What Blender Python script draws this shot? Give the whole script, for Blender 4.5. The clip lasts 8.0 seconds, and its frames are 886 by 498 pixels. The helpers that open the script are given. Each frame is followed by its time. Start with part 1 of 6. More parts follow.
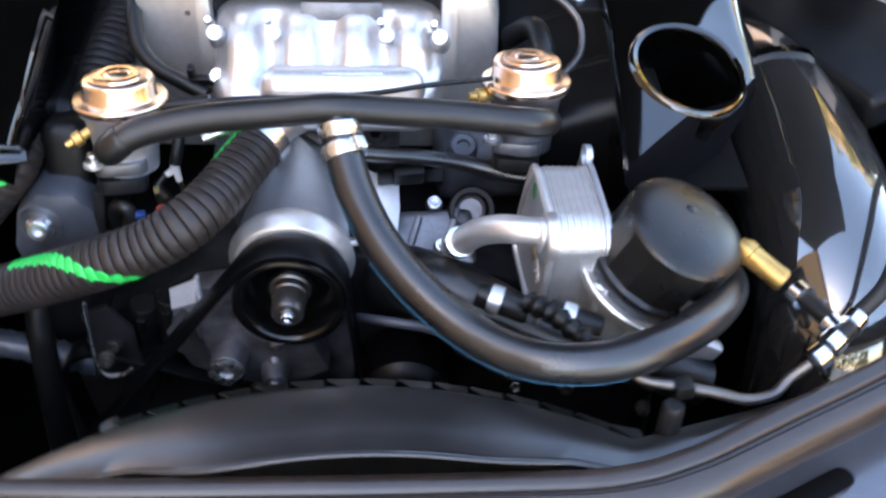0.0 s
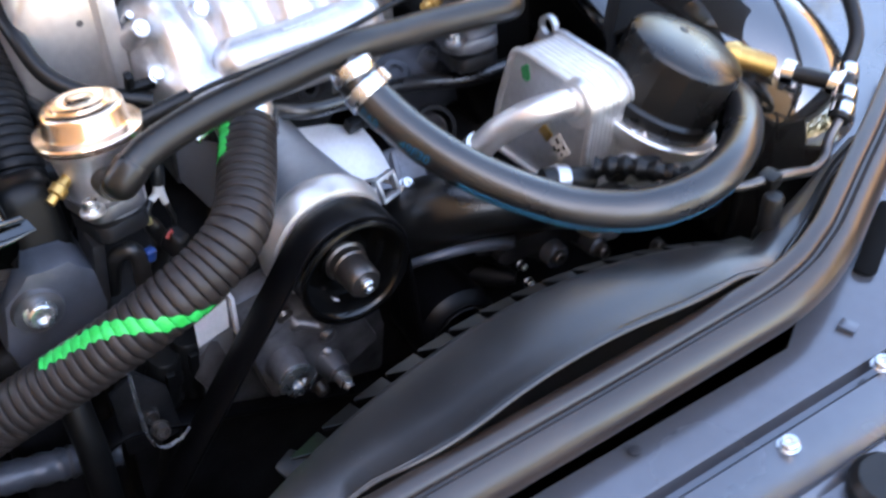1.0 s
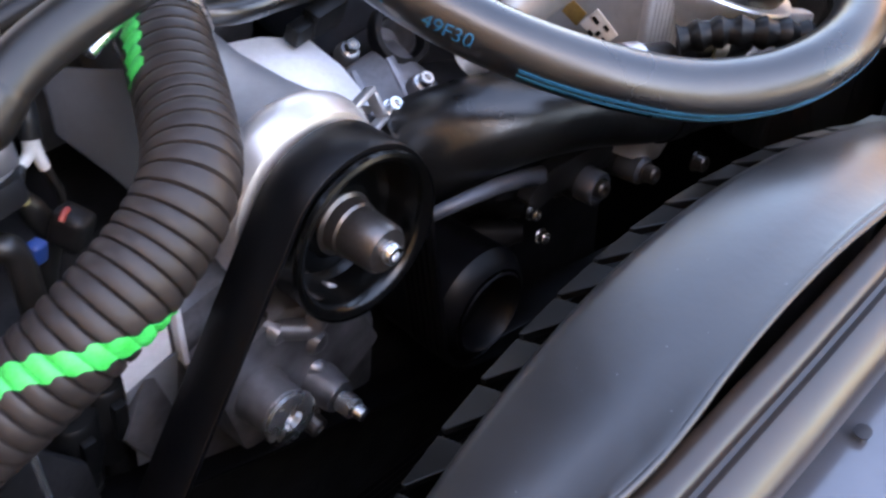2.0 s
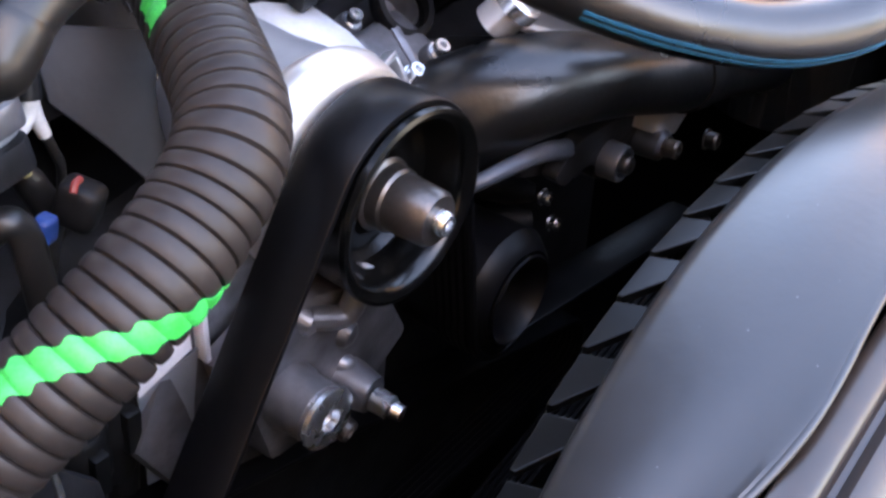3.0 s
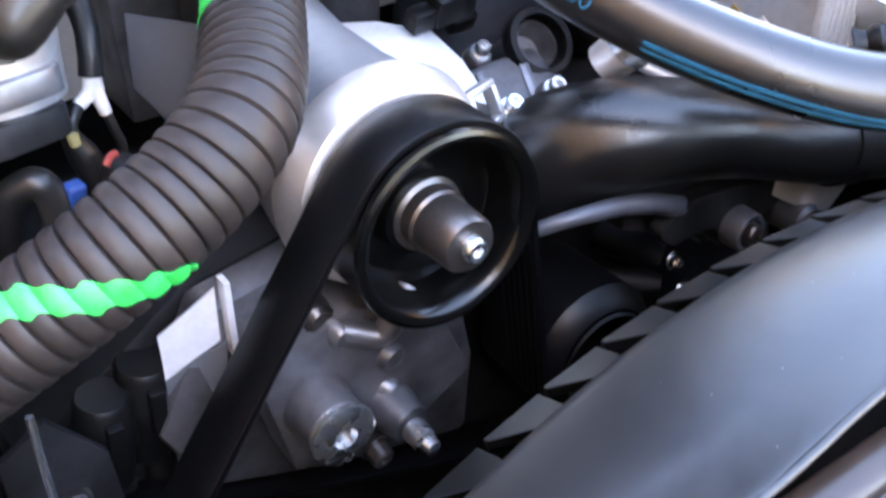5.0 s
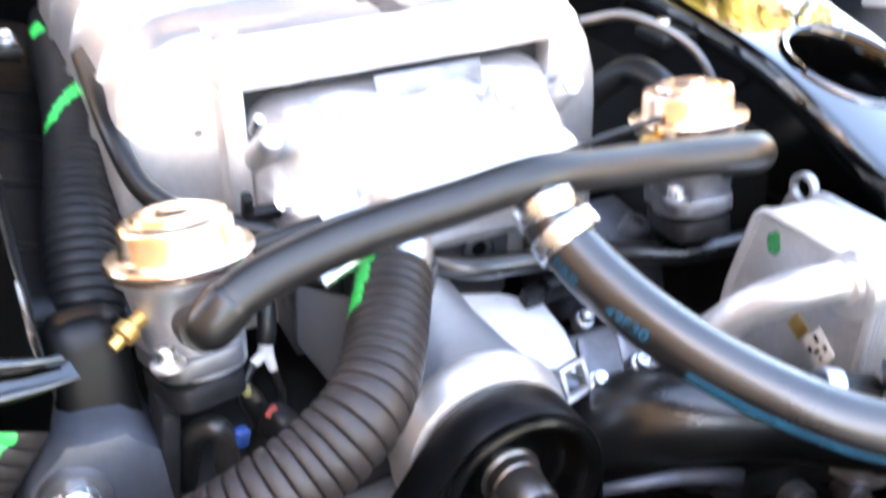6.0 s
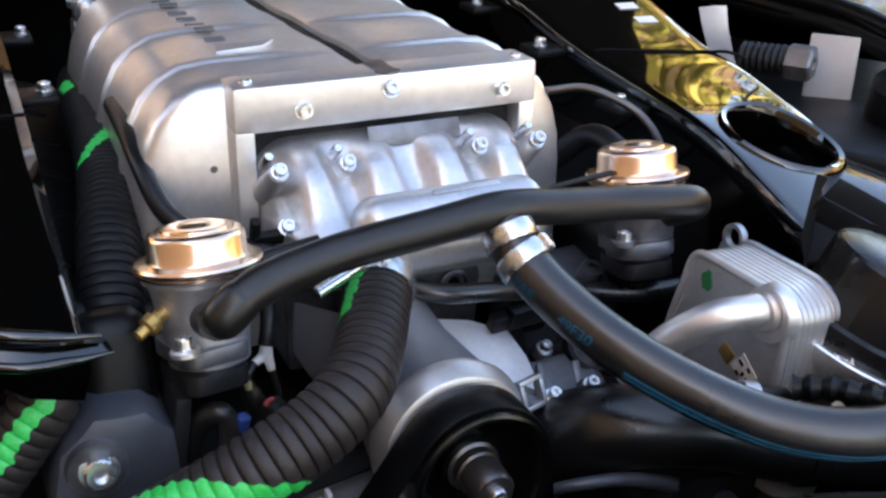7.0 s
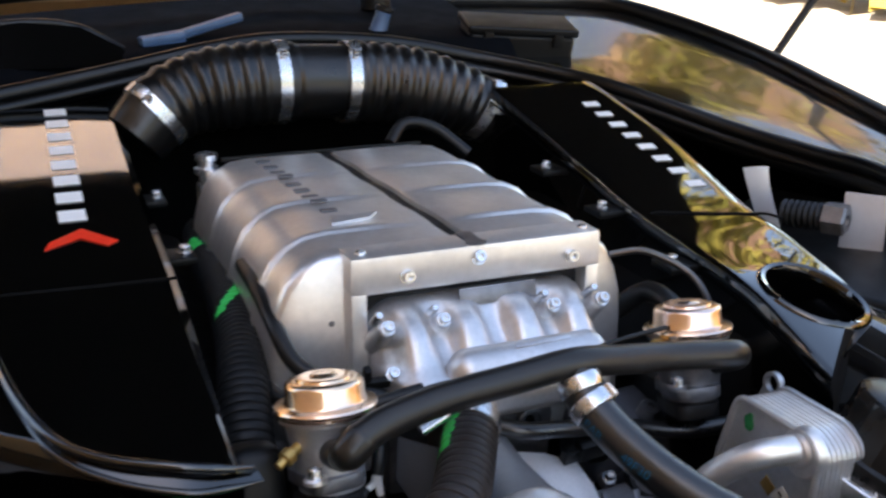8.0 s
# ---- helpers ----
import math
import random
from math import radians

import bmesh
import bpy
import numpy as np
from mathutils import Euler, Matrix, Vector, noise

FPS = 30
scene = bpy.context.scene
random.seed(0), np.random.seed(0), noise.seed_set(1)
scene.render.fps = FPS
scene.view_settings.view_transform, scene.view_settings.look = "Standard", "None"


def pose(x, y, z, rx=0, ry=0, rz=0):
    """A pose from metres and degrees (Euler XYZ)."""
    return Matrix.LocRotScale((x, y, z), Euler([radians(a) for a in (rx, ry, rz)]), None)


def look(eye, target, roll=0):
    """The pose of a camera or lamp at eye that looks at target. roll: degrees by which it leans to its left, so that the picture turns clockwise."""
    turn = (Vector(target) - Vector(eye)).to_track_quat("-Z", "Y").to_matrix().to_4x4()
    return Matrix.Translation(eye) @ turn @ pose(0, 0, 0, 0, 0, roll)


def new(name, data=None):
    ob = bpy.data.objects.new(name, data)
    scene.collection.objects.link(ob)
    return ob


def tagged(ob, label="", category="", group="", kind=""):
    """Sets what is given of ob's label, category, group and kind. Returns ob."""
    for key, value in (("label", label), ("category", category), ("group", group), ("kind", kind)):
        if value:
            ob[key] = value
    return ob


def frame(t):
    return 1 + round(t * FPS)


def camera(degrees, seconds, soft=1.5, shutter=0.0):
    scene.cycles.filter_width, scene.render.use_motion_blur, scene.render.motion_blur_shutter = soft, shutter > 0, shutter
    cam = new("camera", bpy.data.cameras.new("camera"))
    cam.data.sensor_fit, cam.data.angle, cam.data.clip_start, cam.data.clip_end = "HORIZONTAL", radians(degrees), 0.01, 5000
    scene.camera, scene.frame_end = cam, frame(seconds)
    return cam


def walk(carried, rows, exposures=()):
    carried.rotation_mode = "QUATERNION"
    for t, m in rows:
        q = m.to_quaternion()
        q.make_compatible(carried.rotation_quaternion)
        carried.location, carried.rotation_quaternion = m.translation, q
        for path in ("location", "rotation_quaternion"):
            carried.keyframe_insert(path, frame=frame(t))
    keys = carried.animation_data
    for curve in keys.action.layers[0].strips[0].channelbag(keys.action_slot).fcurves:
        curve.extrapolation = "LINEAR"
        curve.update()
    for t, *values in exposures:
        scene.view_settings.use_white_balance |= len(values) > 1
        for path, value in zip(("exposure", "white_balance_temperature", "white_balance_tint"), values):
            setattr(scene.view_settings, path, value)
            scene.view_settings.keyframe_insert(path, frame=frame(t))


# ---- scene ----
cam = camera(44.0, 8.0, soft=2.5, shutter=0.4)
PATH = [
    (0, (0.0116, -0.0444, 1.2964), (0.0710, 1.4677, -0.0113), 1.69),
    (0.5, (-0.1935, -0.0118, 1.2951), (0.3411, 1.3772, -0.0409), 0.36),
    (1, (-0.2768, 0.0377, 1.2447), (0.5168, 1.3071, -0.0814), -1.87),
    (1.2, (-0.2776, 0.0910, 1.1994), (0.5267, 1.2992, -0.1767), -2.05),
    (2.3, (-0.2767, 0.2530, 1.0605), (0.8885, 1.2344, -0.2353), -0.47),
    (2.5, (-0.2822, 0.2664, 1.0529), (0.9102, 1.2377, -0.2256), -0.51),
    (3, (-0.2989, 0.2821, 1.0316), (0.9330, 1.2136, -0.2391), 1.18),
    (3.5, (-0.2987, 0.2758, 1.0119), (0.9109, 1.2689, -0.2334), 1.68),
    (4, (-0.2706, 0.2600, 0.9977), (0.8204, 1.4502, -0.1826), 0.13),
    (4.2, (-0.2556, 0.2457, 0.9926), (0.7660, 1.4884, -0.1957), -1.01),
    (5.3, (-0.2340, 0.2194, 1.0288), (0.6518, 1.6111, -0.1020), -1.89),
    (5.5, (-0.2344, 0.2133, 1.0497), (0.6291, 1.6327, -0.0637), -1.55),
    (6, (-0.2338, 0.1645, 1.1100), (0.4661, 1.7744, 0.1516), -1.73),
    (6.5, (-0.2571, 0.1120, 1.1439), (0.4942, 1.8041, 0.3875), 1.53),
    (7, (-0.2693, 0.0834, 1.1139), (0.4983, 1.7494, 0.3169), 0.67),
    (7.5, (-0.2975, 0.0491, 1.1656), (0.4896, 1.7674, 0.5115), 0.50),
    (8, (-0.3257, -0.0010, 1.1786), (0.3762, 1.7712, 0.5730), -0.10),
]
walk(cam, [(t, look(eye, target, roll)) for t, eye, target, roll in PATH],
     exposures=[(0, 3.95, 7300, 14), (1, 4.0, 7200, 16), (2.5, 4.48, 7850, 22), (4.2, 4.9, 7200, 23), (5.3, 5.1, 7300, 17), (5.9, 5.05, 7600, 16), (6.2, 4.55, 7500, 14), (6.5, 3.5, 7450, 14), (7.5, 3.0, 7550, 14), (8, 2.75, 7550, 14)])

# ---- sky and sun ----
world = bpy.data.worlds.new("sky")
scene.world = world
world.use_nodes = True
wn = world.node_tree
sky = wn.nodes.new("ShaderNodeTexSky")
sky.sky_type, sky.sun_disc = "NISHITA", False
sky.sun_elevation, sky.sun_rotation = radians(37), radians(225)
wn.links.new(sky.outputs[0], wn.nodes["Background"].inputs[0])
wn.nodes["Background"].inputs[1].default_value = 0.105
sun = new("sun", bpy.data.lights.new("sun", "SUN"))
sun.data.energy, sun.data.angle, sun.data.color = 4.5, radians(0.6), (1.0, 0.92, 0.80)
sun.matrix_world = look((-7.07, -6.57, 8.53), (0, 0.5, 1.0))


# ---- materials ----
def material(name, color, rough=0.5, metal=0.0, grain=0.1, scale=60.0, bump=0.1, second=None, coat=0.0, spots=0.0, stretch=(1, 1, 1), spec=0.5):
    """A surface with colour varied at two scales, roughness wear and fine relief."""
    m = bpy.data.materials.new(name)
    m.use_nodes = True
    nt = m.node_tree
    n, l = nt.nodes, nt.links
    b = n["Principled BSDF"]
    co = n.new("ShaderNodeTexCoord")
    mp = n.new("ShaderNodeMapping")
    mp.inputs["Scale"].default_value = stretch
    l.new(co.outputs["Object"], mp.inputs[0])
    fine, broad = n.new("ShaderNodeTexNoise"), n.new("ShaderNodeTexNoise")
    fine.inputs["Scale"].default_value, broad.inputs["Scale"].default_value = scale * 8, scale
    fine.inputs["Detail"].default_value = broad.inputs["Detail"].default_value = 5
    for t in (fine, broad):
        l.new(mp.outputs[0], t.inputs["Vector"])
    mix = n.new("ShaderNodeMix")
    mix.data_type = "RGBA"
    c2 = second or tuple(max(0, c * (1 - 2.2 * grain)) for c in color)
    ramp = n.new("ShaderNodeMapRange")
    ramp.inputs["From Min"].default_value, ramp.inputs["From Max"].default_value = 0.35, 0.68
    l.new(broad.outputs[0], ramp.inputs["Value"])
    l.new(ramp.outputs[0], mix.inputs["Factor"])
    mix.inputs[6].default_value, mix.inputs[7].default_value = (*color, 1), (*c2, 1)
    mul = n.new("ShaderNodeMix")
    mul.data_type, mul.blend_type = "RGBA", "MULTIPLY"
    mul.inputs["Factor"].default_value = min(1, grain * 4)
    l.new(mix.outputs[2], mul.inputs[6])
    l.new(fine.outputs[0], mul.inputs[7])
    gain = n.new("ShaderNodeMix")
    gain.data_type, gain.blend_type, gain.inputs["Factor"].default_value = "RGBA", "MULTIPLY", 1
    l.new(mul.outputs[2], gain.inputs[6])
    k = 1 + min(1, grain * 4) * 0.8
    gain.inputs[7].default_value = (k, k, k, 1)
    l.new(gain.outputs[2], b.inputs["Base Color"])
    rr = n.new("ShaderNodeMapRange")
    rr.inputs["To Min"].default_value, rr.inputs["To Max"].default_value = max(0.02, rough - 0.12 * (rough > 0.1)), min(1, rough + 0.14 * (rough > 0.1))
    l.new(broad.outputs[0], rr.inputs["Value"])
    l.new(rr.outputs[0], b.inputs["Roughness"])
    b.inputs["Metallic"].default_value = metal
    b.inputs["Specular IOR Level"].default_value = spec
    b.inputs["Coat Weight"].default_value, b.inputs["Coat Roughness"].default_value = coat, 0.04
    if bump:
        bp = n.new("ShaderNodeBump")
        bp.inputs["Strength"].default_value, bp.inputs["Distance"].default_value = bump, 0.0006
        l.new(fine.outputs[0], bp.inputs["Height"])
        l.new(bp.outputs[0], b.inputs["Normal"])
    return m


CAST = material("cast_aluminium", (0.61, 0.61, 0.62), 0.38, 0.85, 0.08, 40, 0.3)
CASE = material("satin_aluminium", (0.78, 0.76, 0.74), 0.37, 0.85, 0.07, 22, 0.14)
ALU = material("machined_aluminium", (0.74, 0.74, 0.74), 0.22, 0.95, 0.05, 50, 0.08)
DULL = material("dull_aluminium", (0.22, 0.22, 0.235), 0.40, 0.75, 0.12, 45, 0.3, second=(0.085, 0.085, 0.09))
COOLER = material("brushed_cooler_plate", (0.60, 0.61, 0.62), 0.42, 0.85, 0.08, 26, 0.12)
# the blue is reflected sky, painted into the cowl pieces' colour
SKYTINT = material("sky_tinted_plastic", (0.045, 0.095, 0.18), 0.34, 0.1, 0.08, 40, 0.06)
# castings deep in the bay; shadow is worked into this dark colour
DARKCAST = material("grimy_shaded_casting", (0.02, 0.02, 0.022), 0.5, 0.35, 0.16, 40, 0.4, second=(0.006, 0.006, 0.006), spec=0.3)
STEEL = material("zinc_steel", (0.66, 0.68, 0.70), 0.25, 0.95, 0.08, 80, 0.1)
CHROME = material("chrome", (0.85, 0.85, 0.86), 0.1, 1.0, 0.03, 60, 0.03)
GREYSTEEL = material("grey_steel", (0.12, 0.108, 0.102), 0.32, 0.85, 0.1, 70, 0.15)
GOLD = material("yellow_zinc", (0.84, 0.60, 0.35), 0.20, 0.95, 0.05, 22, 0.04, second=(0.86, 0.64, 0.54))
BRASS = material("brass", (0.55, 0.36, 0.12), 0.33, 0.8, 0.14, 60, 0.15, second=(0.35, 0.2, 0.06))
RUBBER = material("black_rubber", (0.004, 0.004, 0.004), 0.38, 0.0, 0.1, 30, 0.12, second=(0.009, 0.009, 0.009), spec=0.3)
HOSE = material("hose_rubber", (0.007, 0.007, 0.008), 0.30, 0.0, 0.08, 25, 0.08, second=(0.011, 0.011, 0.011), spec=0.75)
NOSE = material("blasted_aluminium", (0.36, 0.385, 0.42), 0.44, 0.8, 0.06, 30, 0.2)
ELBOW = material("moulded_rubber", (0.0035, 0.0035, 0.0038), 0.31, 0.0, 0.12, 40, 0.25, second=(0.007, 0.0068, 0.0066), spec=0.55)
CORR = material("corrugated_sleeve", (0.027, 0.0215, 0.0195), 0.46, 0.0, 0.14, 30, 0.25, second=(0.015, 0.0122, 0.0115), spec=0.32)
# same sleeve in darker colour, with the shade beside the supercharger painted in
CORRSHADE = material("shaded_corrugated_sleeve", (0.008, 0.008, 0.0085), 0.50, 0.0, 0.12, 30, 0.2, second=(0.005, 0.005, 0.005), spec=0.25)
DOTGREEN = material("green_dot_paint", (0.01, 0.16, 0.05), 0.5, 0.0, 0.12, 120, 0.1)
TAN = material("tan_leather", (0.46, 0.31, 0.16), 0.6, 0.0, 0.08, 30, 0.1)
GREEN = material("green_stripe", (0.0, 0.42, 0.06), 0.42, 0.0, 0.12, 120, 0.2, second=(0.01, 0.55, 0.12))
PIPE = material("pipe_plastic", (0.008, 0.0077, 0.0073), 0.36, 0.0, 0.08, 30, 0.08, second=(0.012, 0.0115, 0.011), spec=0.45)
PLASTIC = material("black_plastic", (0.0035, 0.0035, 0.0035), 0.42, 0.0, 0.1, 40, 0.15, spec=0.25)
TOOTH = material("tooth_plastic", (0.003, 0.003, 0.003), 0.30, 0.0, 0.07, 18, 0.1, spec=0.5)
SHROUD = material("shroud_plastic", (0.0095, 0.0090, 0.0092), 0.34, 0.0, 0.07, 18, 0.2, second=(0.0125, 0.0115, 0.0112), spec=0.80)


def dust(m, scale, size, color):
    """Scattered pale specks on a material."""
    nt = m.node_tree
    b = nt.nodes["Principled BSDF"]
    src = b.inputs["Base Color"].links[0].from_socket
    co, vo = nt.nodes.new("ShaderNodeTexCoord"), nt.nodes.new("ShaderNodeTexVoronoi")
    vo.inputs["Scale"].default_value = scale
    nt.links.new(co.outputs["Object"], vo.inputs["Vector"])
    near = nt.nodes.new("ShaderNodeMath")
    near.operation, near.inputs[1].default_value = "LESS_THAN", size
    nt.links.new(vo.outputs["Distance"], near.inputs[0])
    mx = nt.nodes.new("ShaderNodeMix")
    mx.data_type = "RGBA"
    mx.inputs[7].default_value = (*color, 1)
    nt.links.new(near.outputs[0], mx.inputs["Factor"])
    nt.links.new(src, mx.inputs[6])
    nt.links.new(mx.outputs[2], b.inputs["Base Color"])


dust(SHROUD, 130, 0.042, (0.10, 0.10, 0.10))
BELT = material("belt_rubber", (0.002, 0.002, 0.0025), 0.4, 0.0, 0.1, 40, 0.15, spec=0.2)
PULLEY = material("black_coated_steel", (0.003, 0.003, 0.003), 0.2, 0.2, 0.06, 40, 0.05)
GLOSS = material("black_lacquer", (0.0008, 0.0008, 0.0008), 0.05, 0.0, 0.05, 10, 0.0, coat=1.0)
PAINT = material("black_paint", (0.0015, 0.0015, 0.0015), 0.12, 0.0, 0.06, 12, 0.02, coat=0.6)
FILTER = material("filter_plastic", (0.006, 0.0057, 0.0054), 0.27, 0.0, 0.1, 40, 0.12, second=(0.010, 0.0093, 0.0086), spec=0.40)
CYAN = material("blue_print", (0.008, 0.105, 0.19), 0.5, 0.0, 0.15, 150, 0.05)
WHITE = material("white_print", (0.80, 0.80, 0.78), 0.4, 0.0, 0.03, 60, 0.0)
RED = material("red_print", (0.80, 0.03, 0.01), 0.35, 0.0, 0.04, 60, 0.0)
CONNECTOR = material("white_nylon", (0.62, 0.60, 0.57), 0.45, 0.0, 0.08, 80, 0.1)
SILVER = material("silver_body_paint", (0.58, 0.60, 0.64), 0.3, 0.4, 0.04, 20, 0.02, coat=0.5)
YELLOW = material("yellow_sleeve", (0.36, 0.31, 0.13), 0.45, 0.0, 0.1, 80, 0.1)
BLUE = material("blue_clip", (0.01, 0.05, 0.22), 0.4, 0.0, 0.1, 80, 0.1)
REDWIRE = material("red_wire", (0.25, 0.03, 0.025), 0.45, 0.0, 0.1, 80, 0.1)
SEALRUBBER = material("seal_rubber", (0.003, 0.003, 0.003), 0.33, 0.0, 0.08, 30, 0.08, spec=0.35)
HOODMAT = material("hood_lining", (0.003, 0.0028, 0.0025), 0.8, 0.0, 0.1, 20, 0.2, spec=0.1)
LEAFGOLD = material("autumn_foliage", (0.30, 0.20, 0.03), 0.6, 0.0, 0.15, 1.5, 0.0, second=(0.12, 0.12, 0.02))
BRACKETGREY = material("grey_painted_casting", (0.075, 0.082, 0.100), 0.38, 0.3, 0.1, 40, 0.25, second=(0.045, 0.05, 0.06))
PLATE = material("pale_aluminium_sheet", (0.80, 0.80, 0.82), 0.45, 0.5, 0.06, 50, 0.08)
PANEL = material("dark_panel_paint", (0.024, 0.026, 0.031), 0.50, 0.0, 0.1, 30, 0.15, spec=0.3)
COWL = material("cowl_and_shade_plastic", (0.0025, 0.0032, 0.0045), 0.70, 0.0, 0.1, 30, 0.15, spec=0.05)
# near-black; in holes and behind parts it stands in for deep shade
DARK = material("shade_black", (0.001, 0.001, 0.001), 0.7, 0.0, 0.1, 20, 0.1, spec=0.1)
GLASS = material("tinted_glass", (0.92, 0.95, 0.94), 0.03, 0.0, 0.01, 5, 0.0)
GLASS.node_tree.nodes["Principled BSDF"].inputs["Transmission Weight"].default_value = 0.95
LEAF = material("foliage", (0.12, 0.13, 0.02), 0.6, 0.0, 0.15, 1.5, 0.0, second=(0.30, 0.24, 0.05))
ROOF = material("roof_tiles", (0.22, 0.13, 0.09), 0.8, 0.0, 0.15, 3, 0.3)


def carbon():
    m = material("carbon_weave", (0.012, 0.012, 0.013), 0.35, 0.0, 0.05, 20, 0.0, coat=1.0, spec=0.2)
    nt = m.node_tree
    w = nt.nodes.new("ShaderNodeTexWave")
    w.inputs["Scale"].default_value, w.inputs["Distortion"].default_value = 85, 0.5
    w.bands_direction = "Y"
    mx = nt.nodes.new("ShaderNodeMix")
    mx.data_type = "RGBA"
    mx.inputs[6].default_value, mx.inputs[7].default_value = (0.002, 0.002, 0.002, 1), (0.026, 0.025, 0.023, 1)
    co = nt.nodes.new("ShaderNodeTexCoord")
    nt.links.new(co.outputs["Object"], w.inputs["Vector"])
    nt.links.new(w.outputs["Fac"], mx.inputs["Factor"])
    nt.links.new(mx.outputs[2], nt.nodes["Principled BSDF"].inputs["Base Color"])
    nt.nodes["Principled BSDF"].inputs["Coat IOR"].default_value = 2.2
    return m


CARBON = carbon()
# dark panel lifted to blue-grey: the sky's reflection is put into the colour
SKYSHEEN = material("sky_sheen_paint", (0.100, 0.106, 0.122), 0.24, 0.45, 0.06, 14, 0.02, coat=0.5)
# brown in this black paint stands for tan reflections along the bar
BARPAINT = material("reflection_tinted_bar_paint", (0.019, 0.0135, 0.011), 0.30, 0.0, 0.08, 14, 0.05, second=(0.027, 0.018, 0.0135), coat=0.2)
GROUND = material("driveway", (0.46, 0.44, 0.40), 0.85, 0.0, 0.12, 3, 0.3)
STUCCO = material("tan_stucco", (0.36, 0.225, 0.11), 0.85, 0.0, 0.05, 4, 0.2)


# ---- mesh helpers ----
def part(name, bm, mat, parent=None, label="", smooth=True, m=None):
    """One mesh object from a bmesh, under a thing or a part."""
    me = bpy.data.meshes.new(name)
    bm.normal_update()
    bm.to_mesh(me)
    bm.free()
    me.materials.append(mat)
    if smooth:
        me.shade_smooth()
        me.set_sharp_from_angle(angle=radians(38))
    return place(name, me, parent, label, m)


def place(name, me, parent=None, label="", m=None):
    ob = new(name, me)
    if m is not None:
        ob.matrix_basis = m
    if parent is not None:
        ob.parent = parent
        up, w = parent, Matrix()
        chain = []
        while up is not None:
            chain.append(up)
            up = up.parent
        for o in reversed(chain):
            w = w @ (o.matrix_parent_inverse @ o.matrix_basis if o.parent else o.matrix_basis)
        ob.matrix_parent_inverse = w.inverted()
    return tagged(ob, label)


def thing(name, at, label, category, group="", kind=""):
    ob = new(name)
    ob.empty_display_size = 0.01
    ob.matrix_basis = Matrix.Translation(at)
    return tagged(ob, label, category, group, kind)


def spline(pts, n=12):
    """Catmull-Rom samples through points."""
    p = [Vector(q) for q in pts]
    p = [2 * p[0] - p[1]] + p + [2 * p[-1] - p[-2]]
    out = []
    for i in range(1, len(p) - 2):
        a, b, c, d = p[i - 1:i + 3]
        for k in range(n):
            t = k / n
            out.append(0.5 * ((2 * b) + (c - a) * t + (2 * a - 5 * b + 4 * c - d) * t * t + (3 * b - a - 3 * c + d) * t ** 3))
    out.append(p[-2].copy())
    return out


def resample(pts, step):
    """Points at even steps along a polyline."""
    out, carry = [pts[0].copy()], 0.0
    for a, b in zip(pts, pts[1:]):
        d = (b - a).length
        while d > 1e-9 and carry + d >= step:
            k = (step - carry) / d
            a = a.lerp(b, k)
            out.append(a.copy())
            d, carry = (b - a).length, 0.0
        carry += d
    return out


def frames_along(pts):
    """Tangent, normal and binormal at each point, without twist."""
    tang = [(pts[min(i + 1, len(pts) - 1)] - pts[max(i - 1, 0)]).normalized() for i in range(len(pts))]
    up = Vector((0, 0, 1)) if abs(tang[0].z) < 0.9 else Vector((0, 1, 0))
    nrm = (up - tang[0] * up.dot(tang[0])).normalized()
    out = []
    for t in tang:
        nrm = (nrm - t * nrm.dot(t)).normalized()
        out.append((t, nrm, t.cross(nrm)))
    return out


def sweep(pts, radius, seg=16, caps=True, bm=None):
    """A tube along points; radius is a number or a function of the distance and the whole length."""
    bm = bm or bmesh.new()
    fr = frames_along(pts)
    dist = [0.0]
    for a, b in zip(pts, pts[1:]):
        dist.append(dist[-1] + (b - a).length)
    rings = []
    for p, (t, nv, bv), s in zip(pts, fr, dist):
        r = radius(s, dist[-1]) if callable(radius) else radius
        rings.append([bm.verts.new(p + (nv * math.cos(2 * math.pi * k / seg) + bv * math.sin(2 * math.pi * k / seg)) * r) for k in range(seg)])
    for a, b in zip(rings, rings[1:]):
        for k in range(seg):
            bm.faces.new((a[k], a[(k + 1) % seg], b[(k + 1) % seg], b[k]))
    if caps:
        bm.faces.new(rings[0][::-1])
        bm.faces.new(rings[-1])
    return bm


def tube(pts, radius, seg=16, n=10, bm=None, caps=True):
    return sweep(spline(pts, n), radius, seg, caps, bm)


def axis_matrix(a, b):
    """A pose whose z runs from a to b."""
    d = Vector(b) - Vector(a)
    return Matrix.Translation(a) @ d.to_track_quat("Z", "Y").to_matrix().to_4x4()


def lathe(profile, a=(0, 0, 0), b=(0, 0, 1), seg=32, bm=None, caps=True):
    """Turns (height along a-b in metres, radius) round the axis."""
    bm = bm or bmesh.new()
    m = axis_matrix(a, b)
    rings = [[bm.verts.new(m @ Vector((r * math.cos(2 * math.pi * k / seg), r * math.sin(2 * math.pi * k / seg), h))) for k in range(seg)] for h, r in profile]
    for p, q in zip(rings, rings[1:]):
        for k in range(seg):
            bm.faces.new((p[k], p[(k + 1) % seg], q[(k + 1) % seg], q[k]))
    if caps:
        bm.faces.new(rings[0][::-1])
        bm.faces.new(rings[-1])
    bmesh.ops.recalc_face_normals(bm, faces=bm.faces)
    return bm


